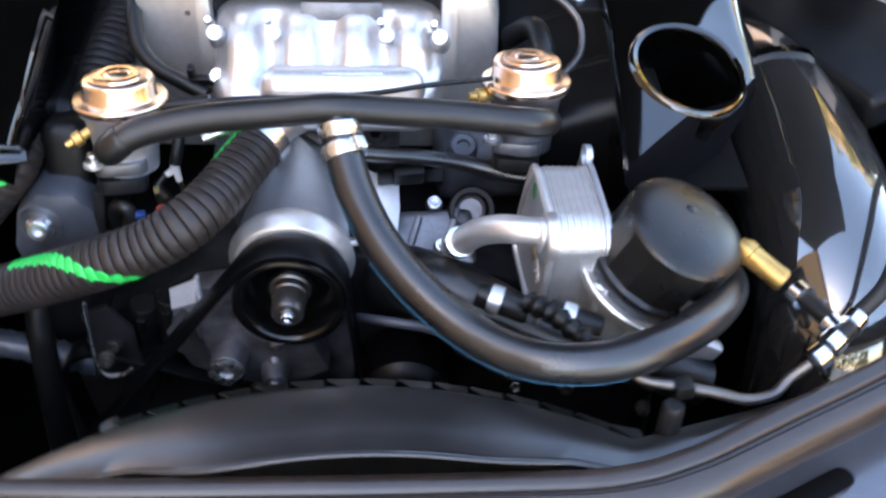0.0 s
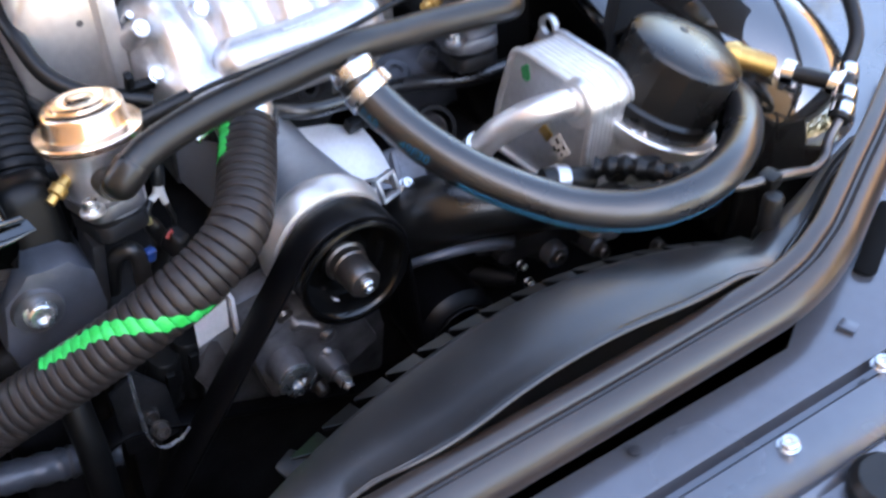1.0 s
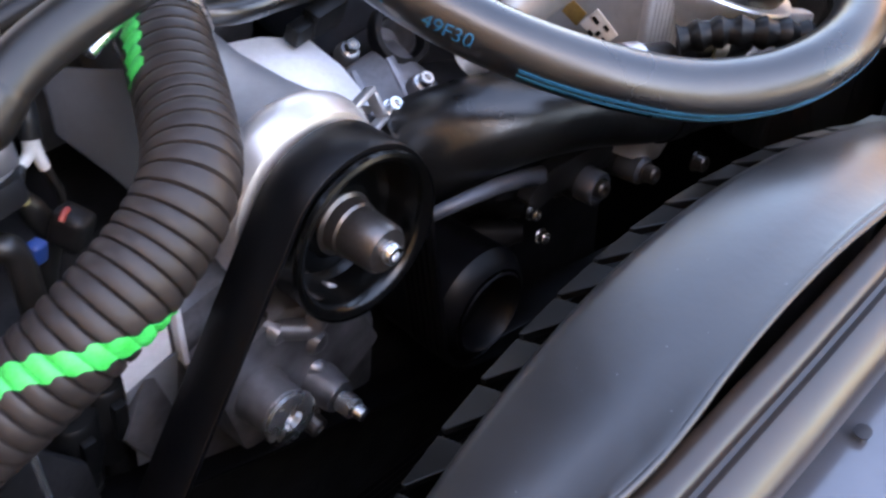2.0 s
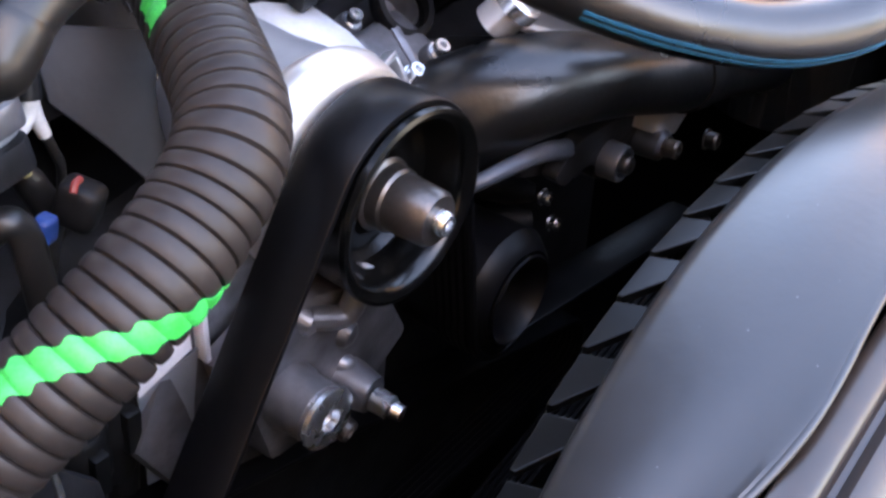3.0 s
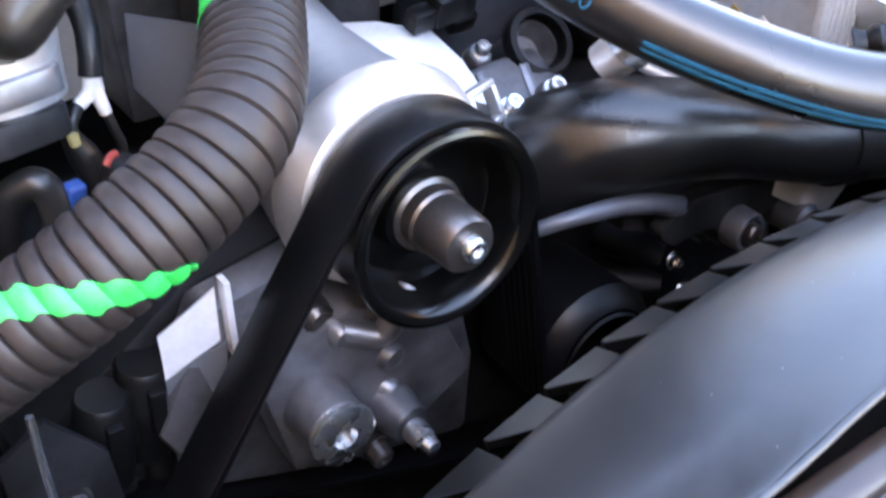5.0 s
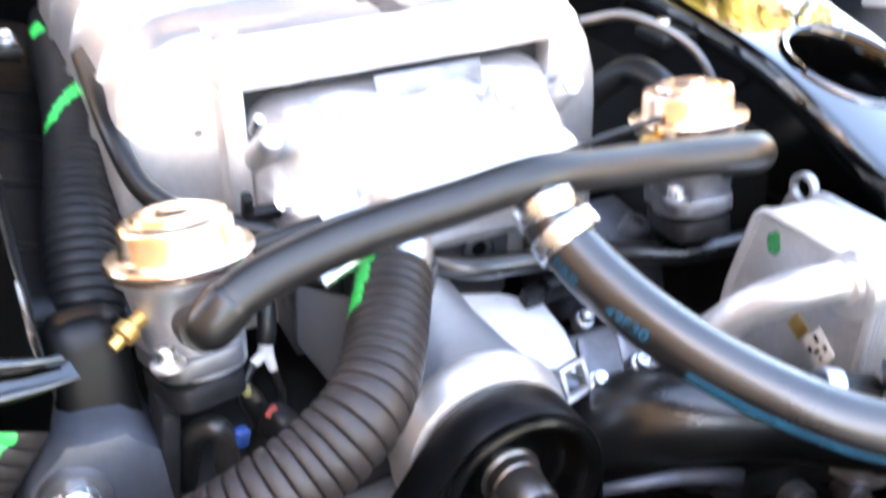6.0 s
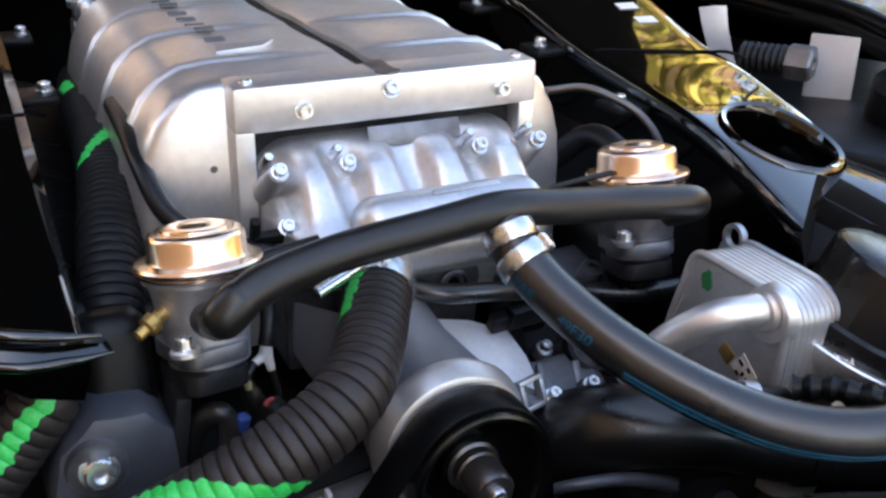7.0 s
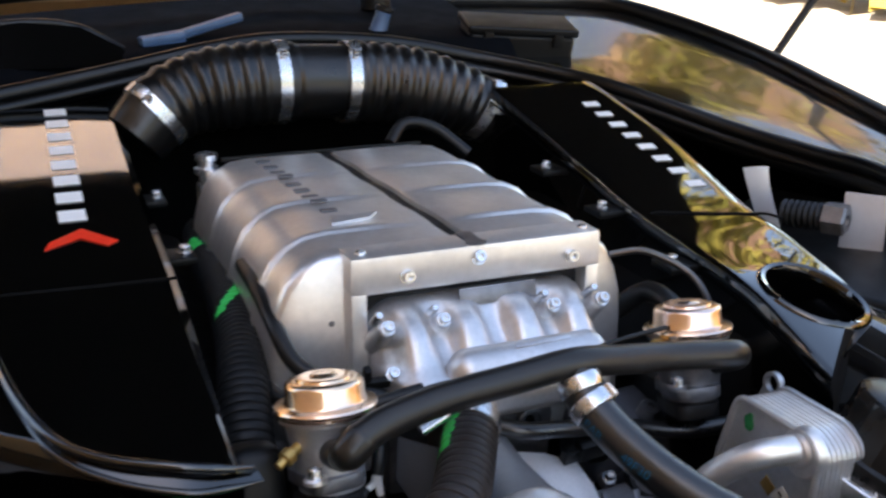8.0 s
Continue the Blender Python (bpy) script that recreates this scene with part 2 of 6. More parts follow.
def block(size, m=None, bevel=0.002, bm=None, seg=2):
    """A box with rounded edges."""
    tmp = bmesh.new()
    bmesh.ops.create_cube(tmp, size=1)
    bmesh.ops.scale(tmp, vec=size, verts=tmp.verts)
    if bevel:
        bmesh.ops.bevel(tmp, geom=tmp.edges[:], offset=min(bevel, 0.45 * min(size)), segments=seg, profile=0.6, affect="EDGES")
    return join(tmp, m or Matrix(), bm)


def join(tmp, m, bm):
    bmesh.ops.transform(tmp, matrix=m, verts=tmp.verts)
    if bm is None:
        return tmp
    me = bpy.data.meshes.new("join")
    tmp.to_mesh(me)
    tmp.free()
    bm.from_mesh(me)
    bpy.data.meshes.remove(me)
    return bm


def prism(outline, depth, m=None, bevel=0.0015, bm=None):
    """A flat outline (x, y) pushed along z by depth, edges rounded."""
    tmp = bmesh.new()
    f = tmp.faces.new([tmp.verts.new((x, y, 0)) for x, y in outline])
    ex = bmesh.ops.extrude_face_region(tmp, geom=[f])
    bmesh.ops.translate(tmp, verts=[v for v in ex["geom"] if isinstance(v, bmesh.types.BMVert)], vec=(0, 0, depth))
    bmesh.ops.recalc_face_normals(tmp, faces=tmp.faces)
    if bevel:
        bmesh.ops.bevel(tmp, geom=tmp.edges[:], offset=bevel, segments=2, profile=0.6, affect="EDGES", clamp_overlap=True)
    return join(tmp, m or Matrix(), bm)


def sheet(rows, thickness=0.003, bm=None):
    """A grid of points as a plate with thickness."""
    tmp = bmesh.new()
    g = [[tmp.verts.new(p) for p in r] for r in rows]
    for a, b in zip(g, g[1:]):
        for k in range(len(a) - 1):
            tmp.faces.new((a[k], a[k + 1], b[k + 1], b[k]))
    bmesh.ops.recalc_face_normals(tmp, faces=tmp.faces)
    bmesh.ops.solidify(tmp, geom=tmp.faces[:], thickness=thickness)
    return join(tmp, Matrix(), bm)


def round_corners(pts, r, n=4):
    """An outline with its corners rounded."""
    out = []
    for i, p in enumerate(pts):
        p = Vector(p)
        a, b = Vector(pts[i - 1]) - p, Vector(pts[(i + 1) % len(pts)]) - p
        k = min(r, 0.45 * a.length, 0.45 * b.length)
        s, e = p + a.normalized() * k, p + b.normalized() * k
        for j in range(n + 1):
            u = j / n
            q = s * (1 - u) ** 2 + p * 2 * u * (1 - u) + e * u * u
            out.append((q.x, q.y))
    return out


def round_outline(w, h, r, n=5, cx=0.0, cy=0.0):
    out = []
    for sx, sy, a0 in ((1, 1, 0), (-1, 1, 90), (-1, -1, 180), (1, -1, 270)):
        for k in range(n + 1):
            a = radians(a0 + 90 * k / n)
            out.append((cx + sx * (w / 2 - r) + r * math.cos(a), cy + sy * (h / 2 - r) + r * math.sin(a)))
    return out


def bolt_mesh(name, r, h, mat, socket=True):
    """A bolt head with washer; z is its axis, 0 its seat."""
    bm = lathe([(0, r * 1.25), (h * 0.15, r * 1.25), (h * 0.16, r), (h * 0.85, r), (h, r * 0.86)] + ([(h, r * 0.5), (h * 0.5, r * 0.45)] if socket else []), seg=16)
    me = bpy.data.meshes.new(name)
    bm.to_mesh(me)
    bm.free()
    me.materials.append(mat)
    return me


BOLT = bolt_mesh("bolt", 0.0042, 0.006, STEEL)
BIGBOLT = bolt_mesh("bolt", 0.0075, 0.007, STEEL)
PANELBOLT = bolt_mesh("bolt", 0.0050, 0.005, STEEL)
GREYBOLT = bolt_mesh("bolt", 0.0048, 0.007, GREYSTEEL)
SMALLBOLT = bolt_mesh("bolt", 0.0037, 0.0055, STEEL)
HEXBOLT = bolt_mesh("bolt", 0.005, 0.008, STEEL, False)


def bolt(parent, at, toward, me=None, label="", name="bolt"):
    a = Vector(at)
    return place(name, me or BOLT, parent, label, axis_matrix(a, a + Vector(toward)))


def clamp(at, axis, r, label="bright steel worm-drive clamp tight round a black hose", width=0.009, side=(0, -0.4, 1), parent=None):
    """A worm clamp round a hose."""
    a, d = Vector(at), Vector(axis).normalized()
    t = parent or thing("hose_clamp", at, label, "hose clamp", "hose clamps")
    part("band", lathe([(-width / 2, r), (-width / 2, r + 0.0012), (width / 2, r + 0.0012), (width / 2, r)], a, a + d, 32, caps=False), STEEL, t)
    sv = Vector(side)
    sv = (sv - d * sv.dot(d)).normalized()
    m = Matrix((d.cross(sv), d, sv)).transposed().to_4x4()
    m.translation = a + sv * (r + 0.003)
    part("screw_housing", block((0.014, width * 1.05, 0.006), m, 0.0012), STEEL, t)
    c = a + sv * (r + 0.0035)
    e = d.cross(sv)
    part("screw", lathe([(0, 0.0018), (0.009, 0.0018), (0.0092, 0.0034), (0.013, 0.0034), (0.0135, 0.0026)], c, c + e, 12), STEEL, t)
    return t


# ---- the setting ----
def rail(path, profile, mat, name, label="", kind="structure", parent=None):
    """A profile (sideways, up) pushed along a level path."""
    bm = bmesh.new()
    pts = resample(spline(path, 14), 0.008)
    rings = []
    for i, p in enumerate(pts):
        t = (pts[min(i + 1, len(pts) - 1)] - pts[max(i - 1, 0)])
        side = Vector((t.y, -t.x, 0)).normalized()
        rings.append([bm.verts.new(p + side * u + Vector((0, 0, v))) for u, v in profile])
    k = len(profile)
    for a, b in zip(rings, rings[1:]):
        for j in range(k):
            bm.faces.new((a[j], a[(j + 1) % k], b[(j + 1) % k], b[j]))
    bm.faces.new(rings[0][::-1])
    bm.faces.new(rings[-1])
    bmesh.ops.recalc_face_normals(bm, faces=bm.faces)
    return tagged(part(name, bm, mat, parent), label, kind=kind)


def ground():
    tagged(part("ground", sheet([[(-60, -60, 0), (60, -60, 0)], [(-60, 60, 0), (60, 60, 0)]], 0.05), GROUND), "pale concrete driveway under the car", "ground", kind="structure")


def bay():
    """Walls and floor of the engine bay and the car's nose."""
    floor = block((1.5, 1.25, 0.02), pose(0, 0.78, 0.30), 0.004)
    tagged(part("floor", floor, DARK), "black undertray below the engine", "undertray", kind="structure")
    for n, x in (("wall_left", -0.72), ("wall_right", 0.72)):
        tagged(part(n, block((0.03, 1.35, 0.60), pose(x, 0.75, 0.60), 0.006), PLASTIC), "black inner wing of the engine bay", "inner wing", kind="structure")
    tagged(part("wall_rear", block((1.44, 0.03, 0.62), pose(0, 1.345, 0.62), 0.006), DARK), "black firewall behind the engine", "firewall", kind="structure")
    tagged(part("wall_front", block((1.44, 0.03, 0.44), pose(0, 0.15, 0.53), 0.006), PLASTIC), "black radiator behind the front panel", "radiator", kind="structure")
    tagged(part("bumper", block((1.6, 0.20, 0.44), pose(0, -0.13, 0.535), 0.05, seg=4), PAINT), "glossy black car nose", "bumper", kind="structure")


ground()
bay()

BAR_PROFILE = [(-0.019, -0.016), (-0.019, 0.0020), (-0.0184, 0.0036), (-0.0170, 0.0043), (-0.0105, 0.0036), (-0.0085, 0.0020), (-0.0072, -0.0006), (-0.0055, -0.0008), (-0.0042, 0.0012), (-0.0026, 0.0024), (-0.0005, 0.0020), (0.0040, -0.0012), (0.0075, -0.0052), (0.0090, -0.0090), (0.0092, -0.016)]
bar_path = [(-0.66, 0.60, 0.80), (-0.55, 0.41, 0.805), (-0.42, 0.309, 0.812), (-0.21, 0.3015, 0.816), (-0.05, 0.302, 0.817), (0.0, 0.3027, 0.817), (0.08, 0.304, 0.818), (0.115, 0.3050, 0.819), (0.145, 0.310, 0.820), (0.165, 0.3165, 0.821), (0.185, 0.3245, 0.822), (0.23, 0.3473, 0.824), (0.31, 0.3883, 0.828), (0.46, 0.474, 0.835)]
rail(bar_path, BAR_PROFILE, BARPAINT, "trim", "glossy black crossbar with a ridged edge over the fan shroud")


def front_panel():
    prof = [(0.300, 0.776), (0.271, 0.776), (0.2685, 0.7745), (0.2665, 0.766), (0.2600, 0.765), (0.2585, 0.7745), (0.2565, 0.7765), (0.227, 0.777), (0.2235, 0.7795), (0.2215, 0.7805), (0.2195, 0.7795), (0.217, 0.777), (0.10, 0.774), (-0.02, 0.765), (-0.10, 0.74)]
    rows = [[(x, y + 1.8 * max(0, abs(x + 0.02) - 0.20) ** 2 + (0.60 * max(0, x - 0.12) if y > 0.299 else 0), z) for x in [k * 0.02 - 0.72 for k in range(73)]] for y, z in prof]
    t = tagged(part("front_panel", sheet(rows, 0.004), SKYSHEEN), "glossy front panel with grooves and bolts, sky sheen in its paint colour", "front panel", kind="structure")
    for x, y in ((0.067, 0.249), (0.153, 0.260), (-0.02, 0.243), (-0.107, 0.243), (0.24, 0.285)):
        bolt(t, (x, y, 0.777), (0, 0, 1), PANELBOLT)
    # thin dark plates paint the shade of a hole and a dent
    part("slot", prism(round_outline(0.080, 0.014, 0.0065), 0.001, pose(0.236, 0.334, 0.7792, 0, 0, 28), 0.0003), DARK, t, "dark oval plate for the shade of a long hole")
    part("slot", prism(round_outline(0.007, 0.006, 0.0027), 0.001, pose(-0.003, 0.2915, 0.7785), 0.0003), PANEL, t, "small darker plate for the shade of a dimple")
    part("clip", block((0.008, 0.011, 0.002), pose(0.160, 0.291, 0.7785, 0, 0, 20), 0.0006), SKYSHEEN, t, "small raised tab")
    part("rubber_stop", lathe([(0, 0.020), (0.012, 0.020), (0.016, 0.016), (0.016, 0.008)], (0.085, 0.200, 0.774), (0.085, 0.200, 1), 24), RUBBER, t, "round black rubber stop")


front_panel()


# ---- fan shroud ----
def shroud_rear(x):
    u = min(x, 0.14) + 0.02
    return 0.3754 - 0.0105 * u - 0.665 * u * u + 0.30 * max(0.0, x - 0.14)


def shroud_top(x):
    u = min(x, 0.14) + 0.02
    return 0.8334 + 0.027 * u - 1.134 * u * u - 0.28 * u ** 3


def bar_rear(x):
    """Rear edge of the crossbar in front of the shroud."""
    for (a, ya), (b, yb) in zip(BAR_REAR, BAR_REAR[1:]):
        if x <= b:
            return ya + (yb - ya) * (x - a) / (b - a)
    return BAR_REAR[-1][1]


BAR_REAR = [(-1.0, 0.3235), (0.13, 0.3235), (0.143, 0.331), (0.175, 0.343), (0.22, 0.366), (0.30, 0.405)]


def shroud_lip(x):
    """The front lip's place and height; towards its ends it sinks behind the crossbar."""
    u = x + 0.02
    k = max(0.0, min(1.0, (abs(u) - 0.07) / 0.05))
    y = 0.3226 + 0.0207 * u - 0.5313 * u * u
    y += k * max(0.0, bar_rear(x) + 0.004 - y)
    u = min(u, 0.16)
    return min(y, shroud_rear(x) - 0.008), 0.836 + 0.03 * u - 1.2 * u * u


def fan_shroud():
    t = thing("fan_shroud", (0.0, 0.34, 0.70), "matt black plastic fan shroud with a toothed rear edge", "fan shroud")
    rows = []
    xs = [-0.36 + 0.01 * k for k in range(64)]
    for v, dz in ((0.85, -0.16), (0.72, -0.045), (0.12, -0.0050), (0.02, -0.0032), (-0.005, -0.0022), (-0.010, -0.0008), (0.0, 0.0002), (0.03, 0.0008), (0.08, 0.0), (0.3, 0.0025), (0.6, 0.0020), (0.9, 0.0003), (0.97, -0.0008), (1.0, -0.003), (1.0, -0.010)):
        row = []
        for x in xs:
            yr, zr = shroud_rear(x), shroud_top(x)
            yf, zf = shroud_lip(x)
            k = max(0.0, v)
            row.append((x, yf + (yr - yf) * v, zf + (zr - zf) * k + dz))
        rows.append(row)
    part("top_panel", sheet(rows, 0.003), SHROUD, t)
    part("lip", tube([(x, shroud_lip(x)[0], shroud_lip(x)[1] - 0.0010) for x in xs[6:56:2]], 0.0015, 10, 3), SHROUD, t, "rounded front lip")
    tooth = prism([(0.0, 0.0110), (0.0, 0.0128), (0.0190, 0.0120), (0.0195, 0.0), (0.0125, 0.0)], 0.0035, None, 0.0004)
    for v in tooth.verts:
        v.co.z -= 0.30 * max(0.0, v.co.y)
    me = bpy.data.meshes.new("tooth")
    tooth.to_mesh(me)
    tooth.free()
    me.materials.append(TOOTH)
    for k in range(5, 20):
        x = -0.262 + 0.0205 * k
        lean = math.atan((shroud_rear(x + 0.02) - shroud_rear(x)) / 0.02)
        dip = math.atan((shroud_top(x + 0.02) - shroud_top(x)) / 0.02)
        m = Matrix.Translation((x, shroud_rear(x) - 0.0012, shroud_top(x) - 0.0085)) @ Matrix.Rotation(lean, 4, "Z") @ Matrix.Rotation(-dip, 4, "Y")
        place("tooth", me, t, "", m)
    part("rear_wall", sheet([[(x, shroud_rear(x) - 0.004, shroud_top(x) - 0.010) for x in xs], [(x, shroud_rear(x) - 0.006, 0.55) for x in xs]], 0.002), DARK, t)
    part("corner_block", block((0.014, 0.016, 0.014), pose(-0.160, 0.372, 0.792, 0, -22, 14), 0.003), PLASTIC, t)
    part("post", lathe([(0, 0.008), (0.03, 0.008), (0.034, 0.0065), (0.058, 0.0065), (0.060, 0.005)], (0.160, 0.362, 0.770), (0.160, 0.362, 1), 20), RUBBER, t)


fan_shroud()


# ---- supercharger ----
SX = -0.047


CX = -0.060
RIBS = (0.700, 0.785, 0.868)


def groove_at(y):
    """Sideways place of the joint groove, which weaves from rib to rib."""
    return 0.010 - 0.050 * (y - 0.67) + 0.0012 * math.sin((y - 0.70) * 74)


def supercharger():
    t = thing("supercharger", (SX, 0.80, 0.86), "ribbed silver-grey aluminium supercharger with a cast front inlet", "supercharger")
    half = [(0.129, 0.80), (0.129, 0.890), (0.1275, 0.908), (0.123, 0.926), (0.115, 0.942), (0.104, 0.953), (0.092, 0.959), (0.075, 0.961), (0.050, 0.9612), (0.034, 0.9612), (0.0080, 0.961)]
    sect = [(-x, z) for x, z in half] + [(-0.0062, 0.9600), (-0.0048, 0.944), (0.0048, 0.944), (0.0062, 0.9600)] + [(x * 1.05 if x > 0.05 else x, z) for x, z in half[::-1]]
    ys = [0.652, 0.6535, 0.656, 0.660, 0.668, 0.73, 0.75, 0.82, 0.84, 0.90, 0.93, 0.945, 0.955, 0.962]
    for a in RIBS:
        ys += [a + d for d in (-0.0085, -0.0066, -0.0056, -0.0046, -0.0036, -0.0022, 0.0, 0.0022, 0.0036, 0.0046, 0.0056, 0.0066, 0.0085)]
    ys.sort()
    bm = bmesh.new()
    rings = []
    for y in ys:
        inset = 0.006 if y < 0.653 else 0.0035 if y < 0.654 else 0.0018 if y < 0.657 else 0.0006 if y < 0.661 else 0.0
        inset += 0.002 if 0.95 < y < 0.96 else 0.006 if y >= 0.96 else 0
        rib = max(0.5 + 0.5 * math.cos(math.pi * min(1, max(0.0, abs(y - a) - 0.0020) / 0.0062)) for a in RIBS)
        ring = []
        for x, z in sect:
            k = 0.0 if abs(x) < 0.009 else 1.0
            n = Vector((x, 0, max(0.0, z - 0.86) * 2.2))
            n = n.normalized() if n.length else Vector((0, 0, 1))
            p = Vector((CX + x + (groove_at(y) if abs(x) < 0.010 else 0), y, z)) + n * (0.0026 * rib * k - inset)
            ring.append(bm.verts.new(p))
        rings.append(ring)
    for a, b in zip(rings, rings[1:]):
        for k in range(len(a) - 1):
            bm.faces.new((a[k], a[k + 1], b[k + 1], b[k]))
    bm.faces.new(rings[0][::-1])
    bm.faces.new(rings[-1])
    bmesh.ops.recalc_face_normals(bm, faces=bm.faces)
    part("casing", bm, CASE, t)
    part("gasket", block((0.190, 0.0035, 0.004), pose(CX - 0.002, 0.9635, 0.958), 0.001), PLASTIC, t, "thin black gasket edge")
    seal = bmesh.new()
    sr = []
    for y in ys:
        c = CX + groove_at(y)
        sr.append([seal.verts.new((c + u, y, z)) for u, z in ((-0.0060, 0.940), (-0.0060, 0.9565), (0.0060, 0.9565), (0.0060, 0.940))])
    for a, b in zip(sr, sr[1:]):
        for k in range(4):
            seal.faces.new((a[k], a[(k + 1) % 4], b[(k + 1) % 4], b[k]))
    seal.faces.new(sr[0][::-1])
    seal.faces.new(sr[-1])
    bmesh.ops.recalc_face_normals(seal, faces=seal.faces)
    part("joint_seal", seal, DARKCAST, t, "dark seal in the stepped joint")
    # dark block paints the shadow under the flange lip
    part("recess_shade", block((0.158, 0.003, 0.050), pose(SX, 0.6485, 0.918), 0.001), DARKCAST, t, "dark block painting the shade behind the inlet")
    # front flange, open below; the joint ends in a small seat for the middle bolt
    part("flange_top", block((0.181, 0.030, 0.026), pose(SX, 0.649, 0.9485), 0.003), CASE, t)
    g0 = CX + groove_at(0.652)
    part("flange_notch", prism(round_corners([(-0.0062, 0.0), (0.0062, 0.0), (0.0052, -0.020), (0.0085, -0.027), (0.0, -0.032), (-0.0085, -0.027), (-0.0052, -0.020)], 0.003), 0.0012, pose(g0, 0.664, 0.9612), 0.0004), DULL, t, "darker end of the joint")
    for sx in (-0.085, 0.085):
        part("flange_side", block((0.011, 0.036, 0.090), pose(SX + sx, 0.652, 0.892), 0.002), CASE, t)
    for x in (-0.099, 0.0205):
        bolt(t, (x, 0.6345, 0.946), (0, -1, 0.15), BOLT)
    bolt(t, (g0, 0.6350, 0.9525), (0, -1, 0.5), BOLT)
    for x in (-0.128, 0.034):
        bolt(t, (x, 0.644, 0.9580), (0, 0, 1), SMALLBOLT)
    # cast inlet: one flowing body with four soft runner humps and a rounded plenum
    part("inlet_body", inlet_casting(), CAST, t, "sand-cast aluminium inlet with four soft humps")
    for x, y, z in ((-0.121, 0.609, 0.9225), (-0.082, 0.612, 0.9215), (-0.005, 0.608, 0.9225), (0.031, 0.606, 0.9225)):
        boss = part("boss", lathe([(-0.030, 0.0088), (-0.012, 0.0066), (-0.001, 0.0058), (0.0, 0.0050)], (x, y + 0.003, z - 0.002), (x, y - 0.5, z + 0.38), 18), CAST, t)
        bolt(boss, (x, y + 0.002, z - 0.001), (0, -0.80, 0.60), SMALLBOLT)
    for x, y, z in ((-0.125, 0.615, 0.9290), (-0.086, 0.618, 0.9280), (-0.009, 0.614, 0.9290), (0.027, 0.612, 0.9290)):
        part("stud_tip", lathe([(-0.016, 0.0028), (0.0, 0.0028), (0.0012, 0.0020)], (x, y, z), (x, y - 0.5, z + 0.38), 14), STEEL, t, "bright stud tip")
    part("nameplate", block((0.056, 0.0015, 0.012), pose(-0.036, 0.630, 0.9275, -18, 0, 0), 0.0004), DULL, t, "small plain stamped plate")
    part("nameplate", block((0.040, 0.004, 0.003), pose(SX + 0.02, 0.5800, 0.9095, 20, 0, 2), 0.001), CAST, t, "raised cast bar on the plenum")
    # raised bars in place of the cast lettering on the cover
    me = bpy.data.meshes.new("raised_bar")
    b = block((0.012, 0.0075, 0.0014), None, 0.0004)
    b.to_mesh(me)
    b.free()
    me.materials.append(DULL)
    for k in range(9):
        place("raised_bar", me, t, "raised cast bar", pose(CX - 0.058 - 0.0012 * k, 0.752 + 0.0215 * k, 0.962 + 0.002 * (k in (1, 5))))
    part("emblem", prism([(0, 0), (0.030, 0.006), (0.040, 0.020), (0.020, 0.016), (0.004, 0.022)], 0.002, pose(CX - 0.066, 0.715, 0.961), 0.0005), CAST, t, "raised plain emblem shape")
    # vent fitting at the rear
    # flat duller disc paints the faint shade of a small hole
    part("dimple", lathe([(0, 0.0022), (0.0006, 0.0020)], (-0.146, 0.6523, 0.913), (-0.146, 0.5, 0.913), 16), DULL, t, "small dull disc for the shade of a hole")
    part("vent_base", block((0.022, 0.018, 0.024), pose(-0.168, 0.968, 0.926), 0.004), DULL, t)
    part("vent_fitting", lathe([(0, 0.008), (0.010, 0.008), (0.011, 0.011), (0.016, 0.011), (0.017, 0.008), (0.022, 0.008), (0.023, 0.010), (0.028, 0.010), (0.030, 0.004)], (-0.170, 0.965, 0.936), (-0.170, 0.965, 1.5), 16), STEEL, t, "silver threaded vent fitting")
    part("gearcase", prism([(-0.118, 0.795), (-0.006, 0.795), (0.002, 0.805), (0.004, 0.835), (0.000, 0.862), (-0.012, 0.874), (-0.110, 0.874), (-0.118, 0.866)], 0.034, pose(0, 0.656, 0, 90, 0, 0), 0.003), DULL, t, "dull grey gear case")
    plug = part("plug_boss", lathe([(0.0, 0.0098), (0.003, 0.0096), (0.0035, 0.0080), (0.0015, 0.0070), (0.0015, 0.0045), (-0.004, 0.0042)], (-0.0145, 0.622, 0.833), (-0.0145, 0.50, 0.833), 28), DULL, t, "round boss with a dark hole")
    # flat near-black disc paints the shade inside the boss
    part("plug_hole_shade", lathe([(0, 0.0040), (0.0008, 0.0038)], (-0.0145, 0.6215, 0.833), (-0.0145, 0.50, 0.833), 18), DARK, plug)
    part("drive_nose", loft_nose(), NOSE, t, "smooth aluminium drive housing")
    part("nose_ring", lathe([(-0.004, 0.036), (-0.003, 0.0385), (0.005, 0.0415), (0.009, 0.0425), (0.012, 0.0415), (0.018, 0.037)], (-0.068, 0.503, 0.806), (-0.068, 1, 0.806), 48), CASE, t, "bright machined ring")


